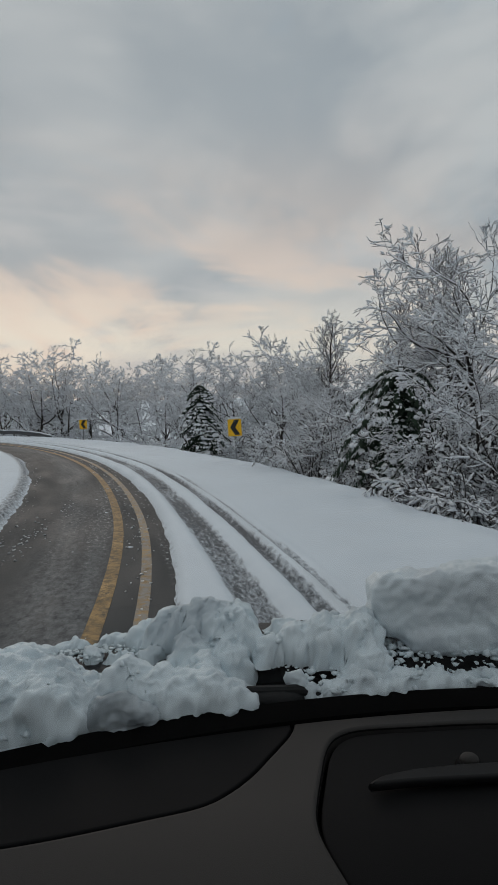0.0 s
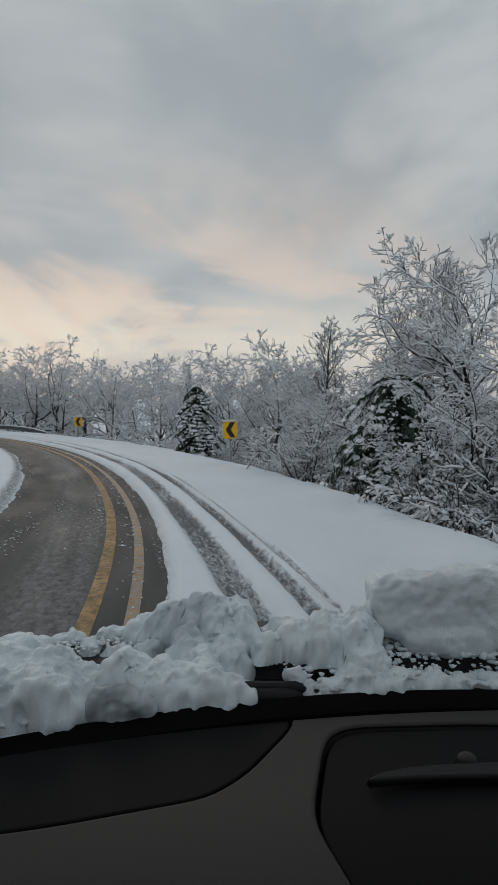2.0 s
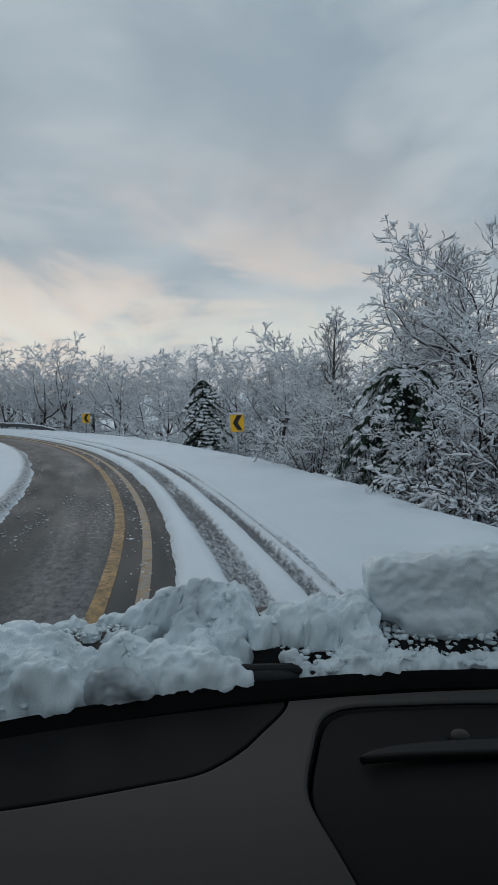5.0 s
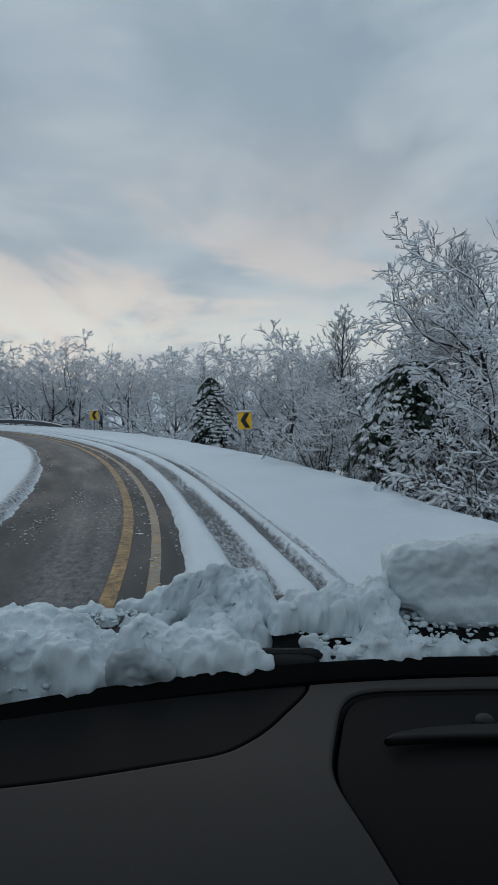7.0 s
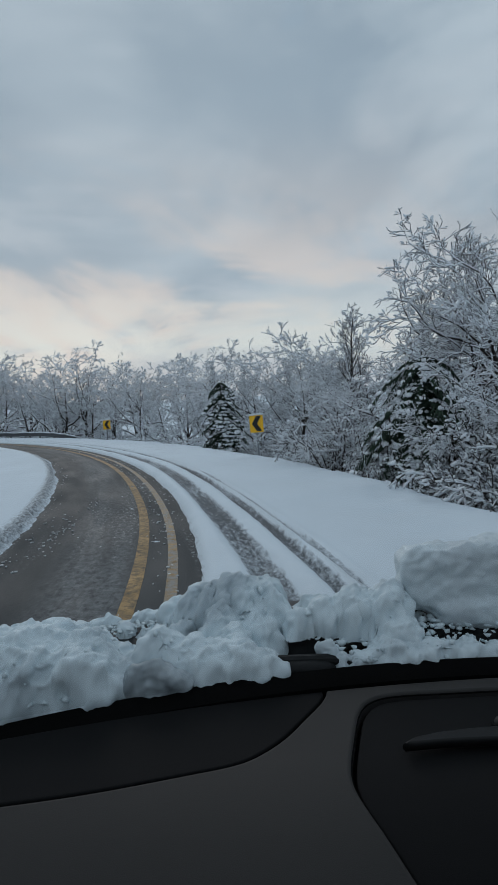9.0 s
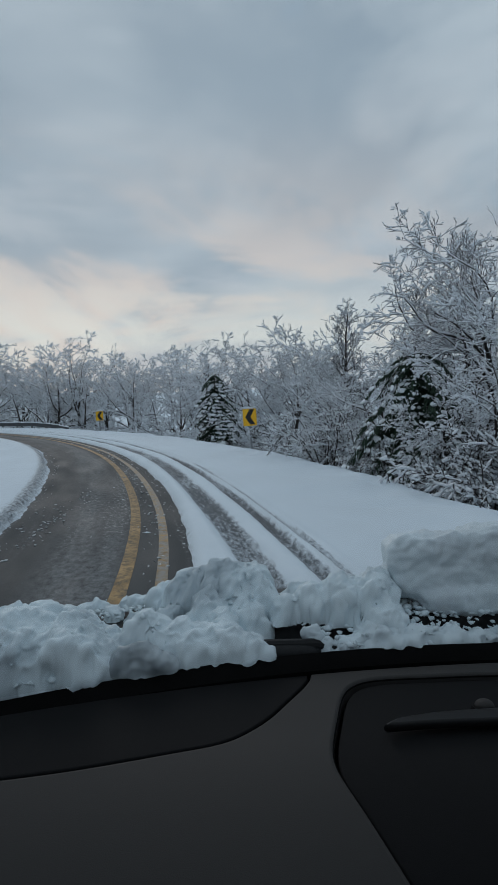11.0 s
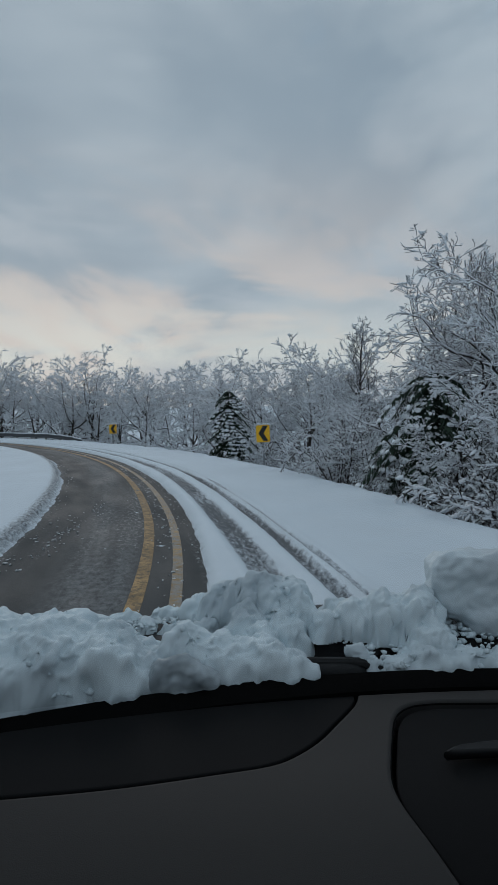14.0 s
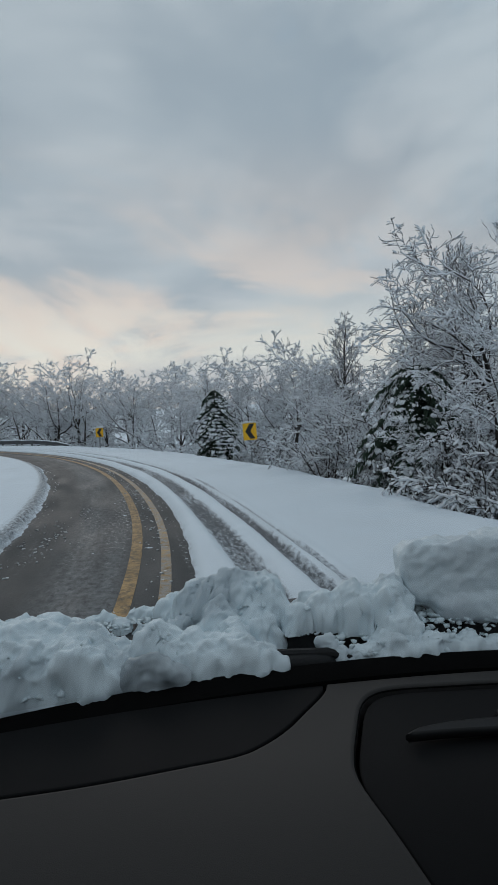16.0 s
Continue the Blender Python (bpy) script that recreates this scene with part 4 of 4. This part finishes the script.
def slab(name, outline, z, thick, mat, parent, label="", bevel=0.004):
    """A flat panel with rounded rim from a closed outline in plan."""
    cu = bpy.data.curves.new(name, "CURVE")
    cu.dimensions, cu.fill_mode = "2D", "BOTH"
    cu.extrude, cu.bevel_depth, cu.bevel_resolution = thick / 2 - bevel, bevel, 2
    cu.offset = -bevel
    sp = cu.splines.new("POLY")
    sp.points.add(len(outline) - 1)
    for q, (x, y) in zip(sp.points, outline):
        q.co = (x, y, 0, 1)
    sp.use_cyclic_u = True
    tmp = new("tmp", cu)
    me = bpy.data.meshes.new_from_object(tmp.evaluated_get(bpy.context.evaluated_depsgraph_get()))
    bpy.data.objects.remove(tmp)
    bpy.data.curves.remove(cu)
    me.name = name
    bm = bmesh.new()
    bm.from_mesh(me)
    for y in np.arange(0.32, 0.72, 0.03):
        bmesh.ops.bisect_plane(bm, geom=bm.verts[:] + bm.edges[:] + bm.faces[:], plane_co=(0, y, 0), plane_no=(0, 1, 0))
    for v in bm.verts:
        v.co.z += z - thick / 2 + SAG(v.co.y)
    bm.to_mesh(me)
    bm.free()
    me.materials.clear()
    me.materials.append(mat)
    me.polygons.foreach_set("use_smooth", np.full(len(me.polygons), True))
    me.set_sharp_from_angle(angle=radians(40))
    return piece(name, me, parent, label)


def rounded(pts, n=8):
    """Catmull-Rom curve through a few points."""
    p = [np.array(q, float) for q in pts]
    p = [2 * p[0] - p[1], *p, 2 * p[-1] - p[-2]]
    out = []
    for k in range(1, len(p) - 2):
        for t in np.arange(n) / n:
            a, b, c, d = p[k - 1], p[k], p[k + 1], p[k + 2]
            out.append(0.5 * (2 * b + (c - a) * t + (2 * a - 5 * b + 4 * c - d) * t * t + (3 * b - a - 3 * c + d) * t ** 3))
    out.append(p[-2])
    return [tuple(q) for q in out]


def make_car():
    car = new("car")
    tagged(car, "dark car with a snow-covered bonnet standing on the snowy road", "car")
    turn = pose(0, 0, 0, 0, 0, HEAD)
    left, right = -0.62, 1.18
    # dashboard
    split = rounded([(-0.70, 0.60), (-0.45, 0.630), (-0.26, 0.655), (-0.112, 0.686), (-0.045, 0.704), (-0.006, 0.729), (0.028, 0.763), (0.057, 0.803), (0.088, 0.847), (0.101, 0.872)])
    rim = rounded([(0.62, 0.862), (0.443, 0.872), (0.319, 0.869), (0.225, 0.864), (0.180, 0.848), (0.154, 0.814), (0.134, 0.750), (0.120, 0.697), (0.116, 0.664),
                   (0.122, 0.633), (0.144, 0.583), (0.165, 0.538), (0.200, 0.47), (0.26, 0.36)])
    back = [(x, WS(x)) for x in np.linspace(-0.70, 0.101, 14)]
    g = 0.0035
    part("dash_base", bevelled_box((left, 0.22, 0.60), (right, 0.66, 0.80), 0.02, 2, turn), M_DASH_DARK, car, "black body of the dashboard")
    slab("upper_panel", split + back[::-1], 0.950, 0.03, M_DASH_DARK, car, "matt black upper dash panel", 0.003)
    edge = [(x + g, y - g) for x, y in split]
    top = [(x, WS(x) - 0.002) for x in np.linspace(0.108, 0.62, 10)]
    lit = edge + top + rim + [(0.26, 0.30), (-0.70, 0.30)]
    slab("fascia", lit, 0.953, 0.035, M_DASH, car, "charcoal grey dash fascia", 0.006)
    tray = [(x + 0.006, y - 0.005) for x, y in rim] + [(1.1, 0.36), (1.1, 0.80)]
    slab("tray", tray, 0.944, 0.03, M_DASH_DARK, car, "black recessed dash tray", 0.003)
    part("tray_lip", tube_along([(x, y, 0.948 + SAG(y)) for x, y in rim], 0.0014), M_RUBBER, car, "dark groove round the tray")
    grip = rounded([(0.199, 0.719), (0.214, 0.730), (0.234, 0.738), (0.288, 0.749), (0.379, 0.756), (0.60, 0.760)])
    grip += rounded([(0.60, 0.730), (0.36, 0.724), (0.27, 0.721), (0.210, 0.716)])
    handle = slab("handle", grip, 0.964, 0.014, M_GRIP, car, "slim curved black handle", 0.005)
    v, f = ico(3)
    v = v * np.array([0.015, 0.012, 0.010]) + np.array([0.372, 0.772, 0.956])
    piece("knob", mesh_of("knob", v, f, M_DASH), car, "small round grey knob")
    bm = bmesh.new()
    bmesh.ops.create_cone(bm, cap_ends=True, segments=20, radius1=0.021, radius2=0.018, depth=0.010, matrix=pose(0.372, 0.772, 0.949))
    part("knob_ring", bm, M_DASH_DARK, car)
    # foot of the windscreen
    xs = np.linspace(-0.75, 1.15, 40)
    part("windscreen_seal", ribbon(xs, [(0.0, 0.925), (0.0, 0.957), (0.012, 0.964), (0.036, 0.972), (0.046, 0.960), (0.046, 0.92)]), M_RUBBER, car, "black rubber seal at the foot of the windscreen")
    part("cowl", ribbon(xs, [(0.046, 0.955), (0.06, 0.962), (0.10, 0.952), (0.15, 0.935), (0.19, 0.935), (0.20, 0.90)]), M_COWL, car, "wet black plastic cowl")
    # bonnet, falling away ahead
    part("bonnet", ribbon(xs, [(0.17, 0.93), (0.19, 0.972), (0.24, 0.978), (0.34, 0.970), (0.46, 0.940), (0.60, 0.865), (0.74, 0.74), (0.84, 0.60), (0.88, 0.42), (0.88, 0.30)]), M_PAINT, car, "dark wet bonnet")
    # wiper arm lying in the cowl
    part("wiper", tube_along([(-0.30, WS(-0.3) + 0.085, 0.972), (0.0, WS(0) + 0.075, 0.978), (0.13, WS(0.13) + 0.06, 0.976), (0.17, WS(0.17) + 0.055, 0.965)], 0.011), M_COWL, car, "black wiper arm half buried in snow")
    v, f = ico(3)
    hub = v / (np.abs(v) ** 2.8).sum(1, keepdims=True) ** (1 / 2.8) * np.array([0.070, 0.026, 0.020]) + np.array([0.066, WS(0.066) + 0.066, 0.962])
    piece("wiper_hub", mesh_of("wiper_hub", hub, f, M_COWL), car, "rounded black wiper cover")
    # windscreen, leaning back over the dash
    rows = []
    for k in range(9):
        t = k / 8
        for x in np.linspace(-0.72, 1.12, 13):
            xx = x * (1 - 0.12 * t) + 0.03 * t
            rows.append((xx, WS(x) + 0.03 - 0.86 * t * (1 - 0.04 * t), 0.965 + 0.80 * t + 0.03 * math.sin(math.pi * t)))
    i, j = np.meshgrid(np.arange(8), np.arange(12), indexing="ij")
    f = np.stack([i * 13 + j, i * 13 + j + 1, (i + 1) * 13 + j + 1, (i + 1) * 13 + j], -1).reshape(-1, 4)
    pane = piece("windscreen", mesh_of("windscreen", rows, f, M_GLASS), car, "clear raked windscreen")
    pane.visible_shadow = False
    # plain shell that closes the cabin: roof, sides with window openings, back
    part("roof", bevelled_box((left + 0.1, -2.1, 1.765), (right - 0.1, 0.06, 1.83), 0.03, 3, turn), M_CABIN, car, "plain roof lining")
    for x in (left, right - 0.06):
        part("door", bevelled_box((x, -2.1, 0.30), (x + 0.06, 0.78, 0.97), 0.02, 2, turn), M_PAINT, car, "dark door below the side windows")
        part("pillar", bevelled_box((x, -1.0, 0.95), (x + 0.06, -0.8, 1.78), 0.02, 2, turn), M_CABIN, car)
        part("front_pillar", tube_along([turn @ Vector((x + 0.03, 0.84, 0.95)), turn @ Vector((x * 0.93 + 0.03, 0.40, 1.42)), turn @ Vector((x * 0.88 + 0.03, 0.02, 1.79))], 0.04), M_CABIN, car)
    part("rear_panel", bevelled_box((left, -2.15, 0.30), (right, -2.08, 1.80), 0.02, 2, turn), M_CABIN, car)
    part("floor_pan", bevelled_box((left, -2.1, 0.26), (right, 0.85, 0.31), 0.01, 1, turn), M_CABIN, car)
    part("nose", bevelled_box((left + 0.05, 0.85, 0.28), (right - 0.05, 1.60, 0.42), 0.05, 3, turn), M_PAINT, car)
    for x in (left + 0.02, right - 0.24):
        for y in (-1.55, 1.15):
            bm = bmesh.new()
            bmesh.ops.create_cone(bm, cap_ends=True, segments=28, radius1=0.33, radius2=0.33, depth=0.22, matrix=pose(0, 0, 0, 0, 90))
            bmesh.ops.bevel(bm, geom=[e for e in bm.edges if e.is_boundary or len(e.link_faces) == 2 and e.calc_face_angle(0) > 1], offset=0.03, segments=2, affect="EDGES")
            wheel = part("wheel", bm, M_TYRE, car, "black tyre")
            wheel.matrix_basis = turn @ pose(x + 0.11, y, 0.345)
    return car


def tube_along(pts, r, k=10):
    bm = bmesh.new()
    pts = [Vector(p) for p in pts]
    rings = []
    for i, p in enumerate(pts):
        d = (pts[min(i + 1, len(pts) - 1)] - pts[max(i - 1, 0)]).normalized()
        a = d.cross(Vector((0, 0, 1)) if abs(d.z) < 0.95 else Vector((1, 0, 0))).normalized()
        b = d.cross(a)
        rings.append([bm.verts.new(p + (a * math.cos(t) + b * math.sin(t)) * r) for t in np.arange(k) * 2 * math.pi / k])
    for q, w in zip(rings, rings[1:]):
        for i in range(k):
            bm.faces.new([q[i], q[(i + 1) % k], w[(i + 1) % k], w[i]])
    bm.faces.new(rings[0][::-1])
    bm.faces.new(rings[-1])
    bmesh.ops.recalc_face_normals(bm, faces=bm.faces)
    return bm


def ribbon(xs, prof):
    """A strip across the car that follows the foot of the windscreen; prof: (ahead, up)."""
    bm = bmesh.new()
    rows = []
    for x in xs:
        s = 1 - 0.06 * ((x - 0.25) / 0.9) ** 2
        rows.append([bm.verts.new((x - 0.13 * d, WS(x) + d, 0.45 + (z - 0.45) * s)) for d, z in prof])
    for a, b in zip(rows, rows[1:]):
        for k in range(len(prof) - 1):
            bm.faces.new([a[k], b[k], b[k + 1], a[k + 1]])
    bmesh.ops.recalc_face_normals(bm, faces=bm.faces)
    return bm


# ---- snow on the bonnet ----
def mound(acc, rng, x, y, z, rx, ry, rz, lobes=9, rough=0.42):
    """A heap of wet snow: one body, uneven chunks pressed into it, and crumbs along its upper rim."""
    acc.append((x, y, z, rx, ry, rz, 2.0))
    for k in range(int(lobes * 0.7)):
        a, e = rng.random() * 6.283, rng.random() * 1.5 - 0.35
        s = rough * (0.25 + 0.65 * rng.random())
        q = 0.78 + 0.14 * rng.random()
        r = min(rx, ry, rz * 1.4) * s + 0.2 * s * max(rx, ry)
        acc.append((x + q * rx * math.cos(a) * math.cos(e), y + q * ry * math.sin(a) * math.cos(e), z + q * rz * math.sin(e),
                    r * (0.8 + 0.8 * rng.random()), r * (0.7 + 0.5 * rng.random()), r * (0.5 + 0.4 * rng.random()), 2.0 + 1.6 * rng.random()))
    for k in range(lobes * 4):
        a, e = rng.random() * 6.283, rng.random() * 1.3
        r = 0.004 + 0.010 * rng.random() ** 3
        q = 1.0 + 0.06 * rng.random()
        acc.append((x + q * rx * math.cos(a) * math.cos(e), y + q * ry * math.sin(a) * math.cos(e), z + q * rz * math.sin(e), r * 1.4, r, r * 0.8, 3.0))


def roughen(ob, much=1.0):
    """Lumps at three scales in the snow, then a little settling."""
    for size, strength in ((0.10, 0.040), (0.042, 0.046), (0.016, 0.022)):
        tex = bpy.data.textures.new("lumps", "CLOUDS")
        tex.noise_scale, tex.noise_depth = size, 2
        d = ob.modifiers.new("lumps", "DISPLACE")
        d.texture, d.strength, d.mid_level, d.texture_coords = tex, strength * much, 0.5, "LOCAL"
    s = ob.modifiers.new("settle", "SMOOTH")
    s.factor, s.iterations = 0.5, 2


def snow_heap(name, acc, label, mat=M_SNOW_HOOD, voxel=0.004, soft=3, lumps=1.0):
    """Merged chunks; the last number of each sets how square it is. The merged body is roughened at three scales."""
    v, f = ico(3)
    vs, fs = [], []
    for k, (x, y, z, a, b, c, p) in enumerate(acc):
        w = v / (np.abs(v) ** p).sum(1, keepdims=True) ** (1 / p)
        vs.append(w * np.array([a, b, c]) + np.array([x, y, z]))
        fs.append(f + k * len(v))
    ob = new(name, mesh_of(name, np.concatenate(vs), np.concatenate(fs), mat))
    m = ob.modifiers.new("merge", "REMESH")
    m.mode, m.voxel_size, m.use_smooth_shade = "VOXEL", voxel, True
    s = ob.modifiers.new("soften", "SMOOTH")
    s.factor, s.iterations = 0.6, soft
    roughen(ob, lumps)
    return tagged(ob, label, "snow", "snow heaps on the bonnet")


def car_top(x, y):
    """Height of the cowl and the bonnet under a place."""
    d = y - WS(x)
    z = np.interp(d, (0.0, 0.046, 0.06, 0.10, 0.15, 0.17, 0.19, 0.24, 0.34, 0.46, 0.60), (0.95, 0.955, 0.962, 0.952, 0.935, 0.950, 0.972, 0.978, 0.970, 0.940, 0.865))
    return 0.45 + (z - 0.45) * (1 - 0.06 * ((x + 0.13 * d - 0.25) / 0.9) ** 2)


def snow_field(bumps, label, seed, hollows=(), floor=0.0, fine=0.0028):
    """A sheet of settled snow: soft heaps run together, with a ragged rim and a crumbly top. bumps: x, y, height of the crest, reach across and along."""
    b = np.array(bumps)
    x0, x1 = (b[:, 0] - b[:, 3]).min() - 0.02, (b[:, 0] + b[:, 3]).max() + 0.02
    y0, y1 = (b[:, 1] - b[:, 4]).min() - 0.02, (b[:, 1] + b[:, 4]).max() + 0.02
    X, Y = np.meshgrid(np.arange(x0, x1, fine), np.arange(y0, y1, fine), indexing="ij")
    base = np.maximum(car_top(X, Y), floor)
    wx = X + 0.030 * (fnoise(X * 22, Y * 22, 3, seed) - 0.5) + 0.010 * (fnoise(X * 80, Y * 80, 2, seed + 5) - 0.5)
    wy = Y + 0.030 * (fnoise(X * 22, Y * 22, 3, seed + 1) - 0.5) + 0.010 * (fnoise(X * 80, Y * 80, 2, seed + 6) - 0.5)
    rise = np.zeros_like(X)
    for x, y, top, rx, ry in b:
        r2 = ((wx - x) / rx) ** 2 + ((wy - y) / ry) ** 2
        dome = np.maximum(1 - r2, 0) ** 0.55 * np.maximum(top - base, 0.006)
        lift = np.maximum(0.022 - np.abs(rise - dome), 0) / 0.022
        rise = np.where((rise > 0.001) & (dome > 0.001), np.maximum(rise, dome) + lift * lift * 0.0055, np.maximum(rise, dome))
    for x, y, rx, ry, deep in hollows:
        rise = rise * (1 - deep * np.exp(-((wx - x) / rx) ** 4 - ((wy - y) / ry) ** 4))
    rise = rise * step(Y - WS(X), 0.030, 0.050)
    full = step(rise, 0.004, 0.05)
    rise = rise + full * 0.034 * (fnoise(X * 10, Y * 10, 2, seed + 3) - 0.5)
    z = np.where(rise > 0.003, base + rise, base - 0.012)
    n, m = X.shape
    i, j = np.meshgrid(np.arange(n - 1), np.arange(m - 1), indexing="ij")
    f = np.stack([i * m + j, (i + 1) * m + j, (i + 1) * m + j + 1, i * m + j + 1], -1).reshape(-1, 4)
    kept = (rise > 0.003).ravel()
    f = f[kept[f].any(1)]
    used, g = np.unique(f, return_inverse=True)
    v = np.stack([X, Y, z], -1).reshape(-1, 3)[used]
    # crumbs that have rolled on to the top
    rng = np.random.default_rng(seed)
    pick = rng.choice(np.flatnonzero(kept), 90)
    r = 0.002 + 0.004 * rng.random(90) ** 2
    ax = np.zeros((90, 3, 3))
    ax[:, 0, 0], ax[:, 1, 1], ax[:, 2, 2] = r * 1.4, r * 1.1, r
    c = np.stack([X, Y, z], -1).reshape(-1, 3)[pick]
    cv, cf = blobs(c, ax, rng, 1, 0.5)
    quads = g.reshape(-1, 4)
    tris = np.concatenate([quads[:, [0, 1, 2]], quads[:, [0, 2, 3]], cf + len(v)])
    ob = new("bonnet_snow", mesh_of("bonnet_snow", np.concatenate([v, cv]), tris, M_SNOW_HOOD))
    roughen(ob, 0.9)
    return tagged(ob, label, "snow", "snow heaps on the bonnet")


def make_bonnet_snow():
    rng = np.random.default_rng(2)
    snow_field([(-0.55, 0.90, 1.060, 0.12, 0.15), (-0.46, 0.935, 1.058, 0.13, 0.155), (-0.34, 0.925, 1.052, 0.09, 0.12), (-0.262, 0.925, 1.008, 0.06, 0.10),
                (-0.195, 0.930, 1.042, 0.072, 0.090), (-0.12, 0.945, 1.030, 0.075, 0.085), (-0.05, 0.950, 1.018, 0.062, 0.080), (0.002, 0.940, 0.995, 0.045, 0.055),
                (-0.065, 1.00, 1.035, 0.04, 0.045)],
               "wet heap of snow pressed against the windscreen foot", 100, [(-0.205, 0.872, 0.055, 0.042, 0.80)])
    snow_field([(-0.060, 1.14, 1.080, 0.075, 0.070), (-0.002, 1.13, 1.084, 0.066, 0.068), (-0.125, 1.15, 1.052, 0.075, 0.065), (-0.20, 1.18, 1.014, 0.06, 0.04),
                (-0.29, 1.21, 0.988, 0.05, 0.024), (-0.38, 1.20, 0.984, 0.05, 0.022), (-0.46, 1.15, 0.988, 0.06, 0.04), (-0.015, 1.06, 1.030, 0.050, 0.055),
                (-0.09, 1.06, 1.025, 0.055, 0.06), (0.040, 1.115, 1.035, 0.034, 0.045), (-0.25, 1.10, 0.994, 0.028, 0.020), (-0.185, 1.09, 0.998, 0.032, 0.024), (-0.32, 1.12, 0.990, 0.02, 0.016)],
               "high lumpy ridge of snow across the bonnet", 200)
    snow_field([(0.085, 1.085, 1.022, 0.050, 0.045), (0.14, 1.09, 1.042, 0.055, 0.055), (0.20, 1.09, 1.052, 0.07, 0.062), (0.265, 1.085, 1.060, 0.06, 0.068),
                (0.285, 1.03, 1.025, 0.05, 0.06), (0.13, 1.22, 1.000, 0.05, 0.03), (0.23, 1.22, 1.010, 0.06, 0.03), (0.32, 1.20, 1.01, 0.05, 0.03)],
               "rounded mound of snow on the bonnet", 300, floor=0.978)
    snow_field([(0.25, 0.975, 1.003, 0.055, 0.055), (0.19, 0.945, 0.988, 0.065, 0.045), (0.325, 0.975, 1.004, 0.075, 0.06), (0.41, 0.985, 0.990, 0.07, 0.05),
                (0.50, 1.00, 0.980, 0.08, 0.05), (0.60, 1.02, 0.975, 0.08, 0.05), (0.295, 0.925, 0.972, 0.04, 0.014), (0.385, 0.93, 0.970, 0.035, 0.012)],
               "low heap of slipped snow by the windscreen", 400)
    # added lump whose dark colour paints the shaded hollow of the left heap
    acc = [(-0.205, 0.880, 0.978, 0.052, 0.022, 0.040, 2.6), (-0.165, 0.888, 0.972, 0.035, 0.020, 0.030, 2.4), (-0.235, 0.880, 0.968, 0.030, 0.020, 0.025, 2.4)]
    snow_heap("bonnet_snow", acc, "lump of snow coloured dark grey as the shade in the heap's hollow", M_SNOW_SHADE, lumps=0.5)
    acc = [(0.121, 0.965, 0.972, 0.019, 0.018, 0.026, 3.0), (0.118, 0.972, 0.985, 0.014, 0.015, 0.014, 2.5)]
    snow_heap("bonnet_snow", acc, "small upright chunk of snow on the black cowl")
    acc = [(0.425, 1.135, 1.068, 0.120, 0.045, 0.074, 5.0), (0.500, 1.130, 1.030, 0.150, 0.050, 0.060, 4.0), (0.590, 1.140, 1.078, 0.135, 0.060, 0.080, 4.0),
           (0.480, 1.105, 1.005, 0.110, 0.045, 0.034, 3.0)]
    mound(acc, rng, 0.640, 1.110, 1.050, 0.100, 0.070, 0.085, 5)
    snow_heap("bonnet_snow", acc, "thick grey slab of snow standing on the bonnet", M_SNOW_GREY, lumps=0.42)
    make_crumbs(rng)


def make_crumbs(rng):
    """Broken bits of snow on the cowl and the open patches of the bonnet, and a thin line of snow along the seal."""
    c, size = [], []
    for x0, x1, a0, a1, z, n, big in ((-0.40, -0.12, 0.25, 0.40, 0.985, 190, 0.0058), (-0.02, 0.32, 0.26, 0.36, 0.985, 90, 0.007), (0.10, 0.60, 0.10, 0.24, 0.975, 120, 0.008),
                                      (-0.45, 0.55, 0.05, 0.08, 0.968, 60, 0.008), (0.28, 0.60, 0.14, 0.22, 0.985, 110, 0.009), (-0.42, -0.30, 0.045, 0.060, 0.972, 30, 0.008),
                                      (0.14, 0.32, 0.050, 0.062, 0.972, 40, 0.008), (-0.03, 0.02, 0.045, 0.062, 0.970, 12, 0.009)):
        for k in range(int(n * 1.9)):
            x, ahead = x0 + (x1 - x0) * rng.random(), a0 + (a1 - a0) * rng.random()
            c.append((x - 0.13 * ahead, WS(x) + ahead, z - 0.25 * max(0, ahead - 0.28)))
            size.append(big * (0.20 + 0.75 * rng.random() ** 1.6))
    size = np.array(size)
    ax = np.zeros((len(c), 3, 3))
    ax[:, 0, 0], ax[:, 1, 1], ax[:, 2, 2] = size * 1.3, size * 1.1, size * 0.85
    v, f = blobs(np.array(c), ax, rng, 1, 0.5)
    tagged(new("snow_crumbs", mesh_of("snow_crumbs", v, f, M_SNOW_HOOD)), "broken crumbs of snow on the wet bonnet", "snow", kind="stuff")


set_signs()
make_guardrail()
plant_trees()
make_car()
make_bonnet_snow()
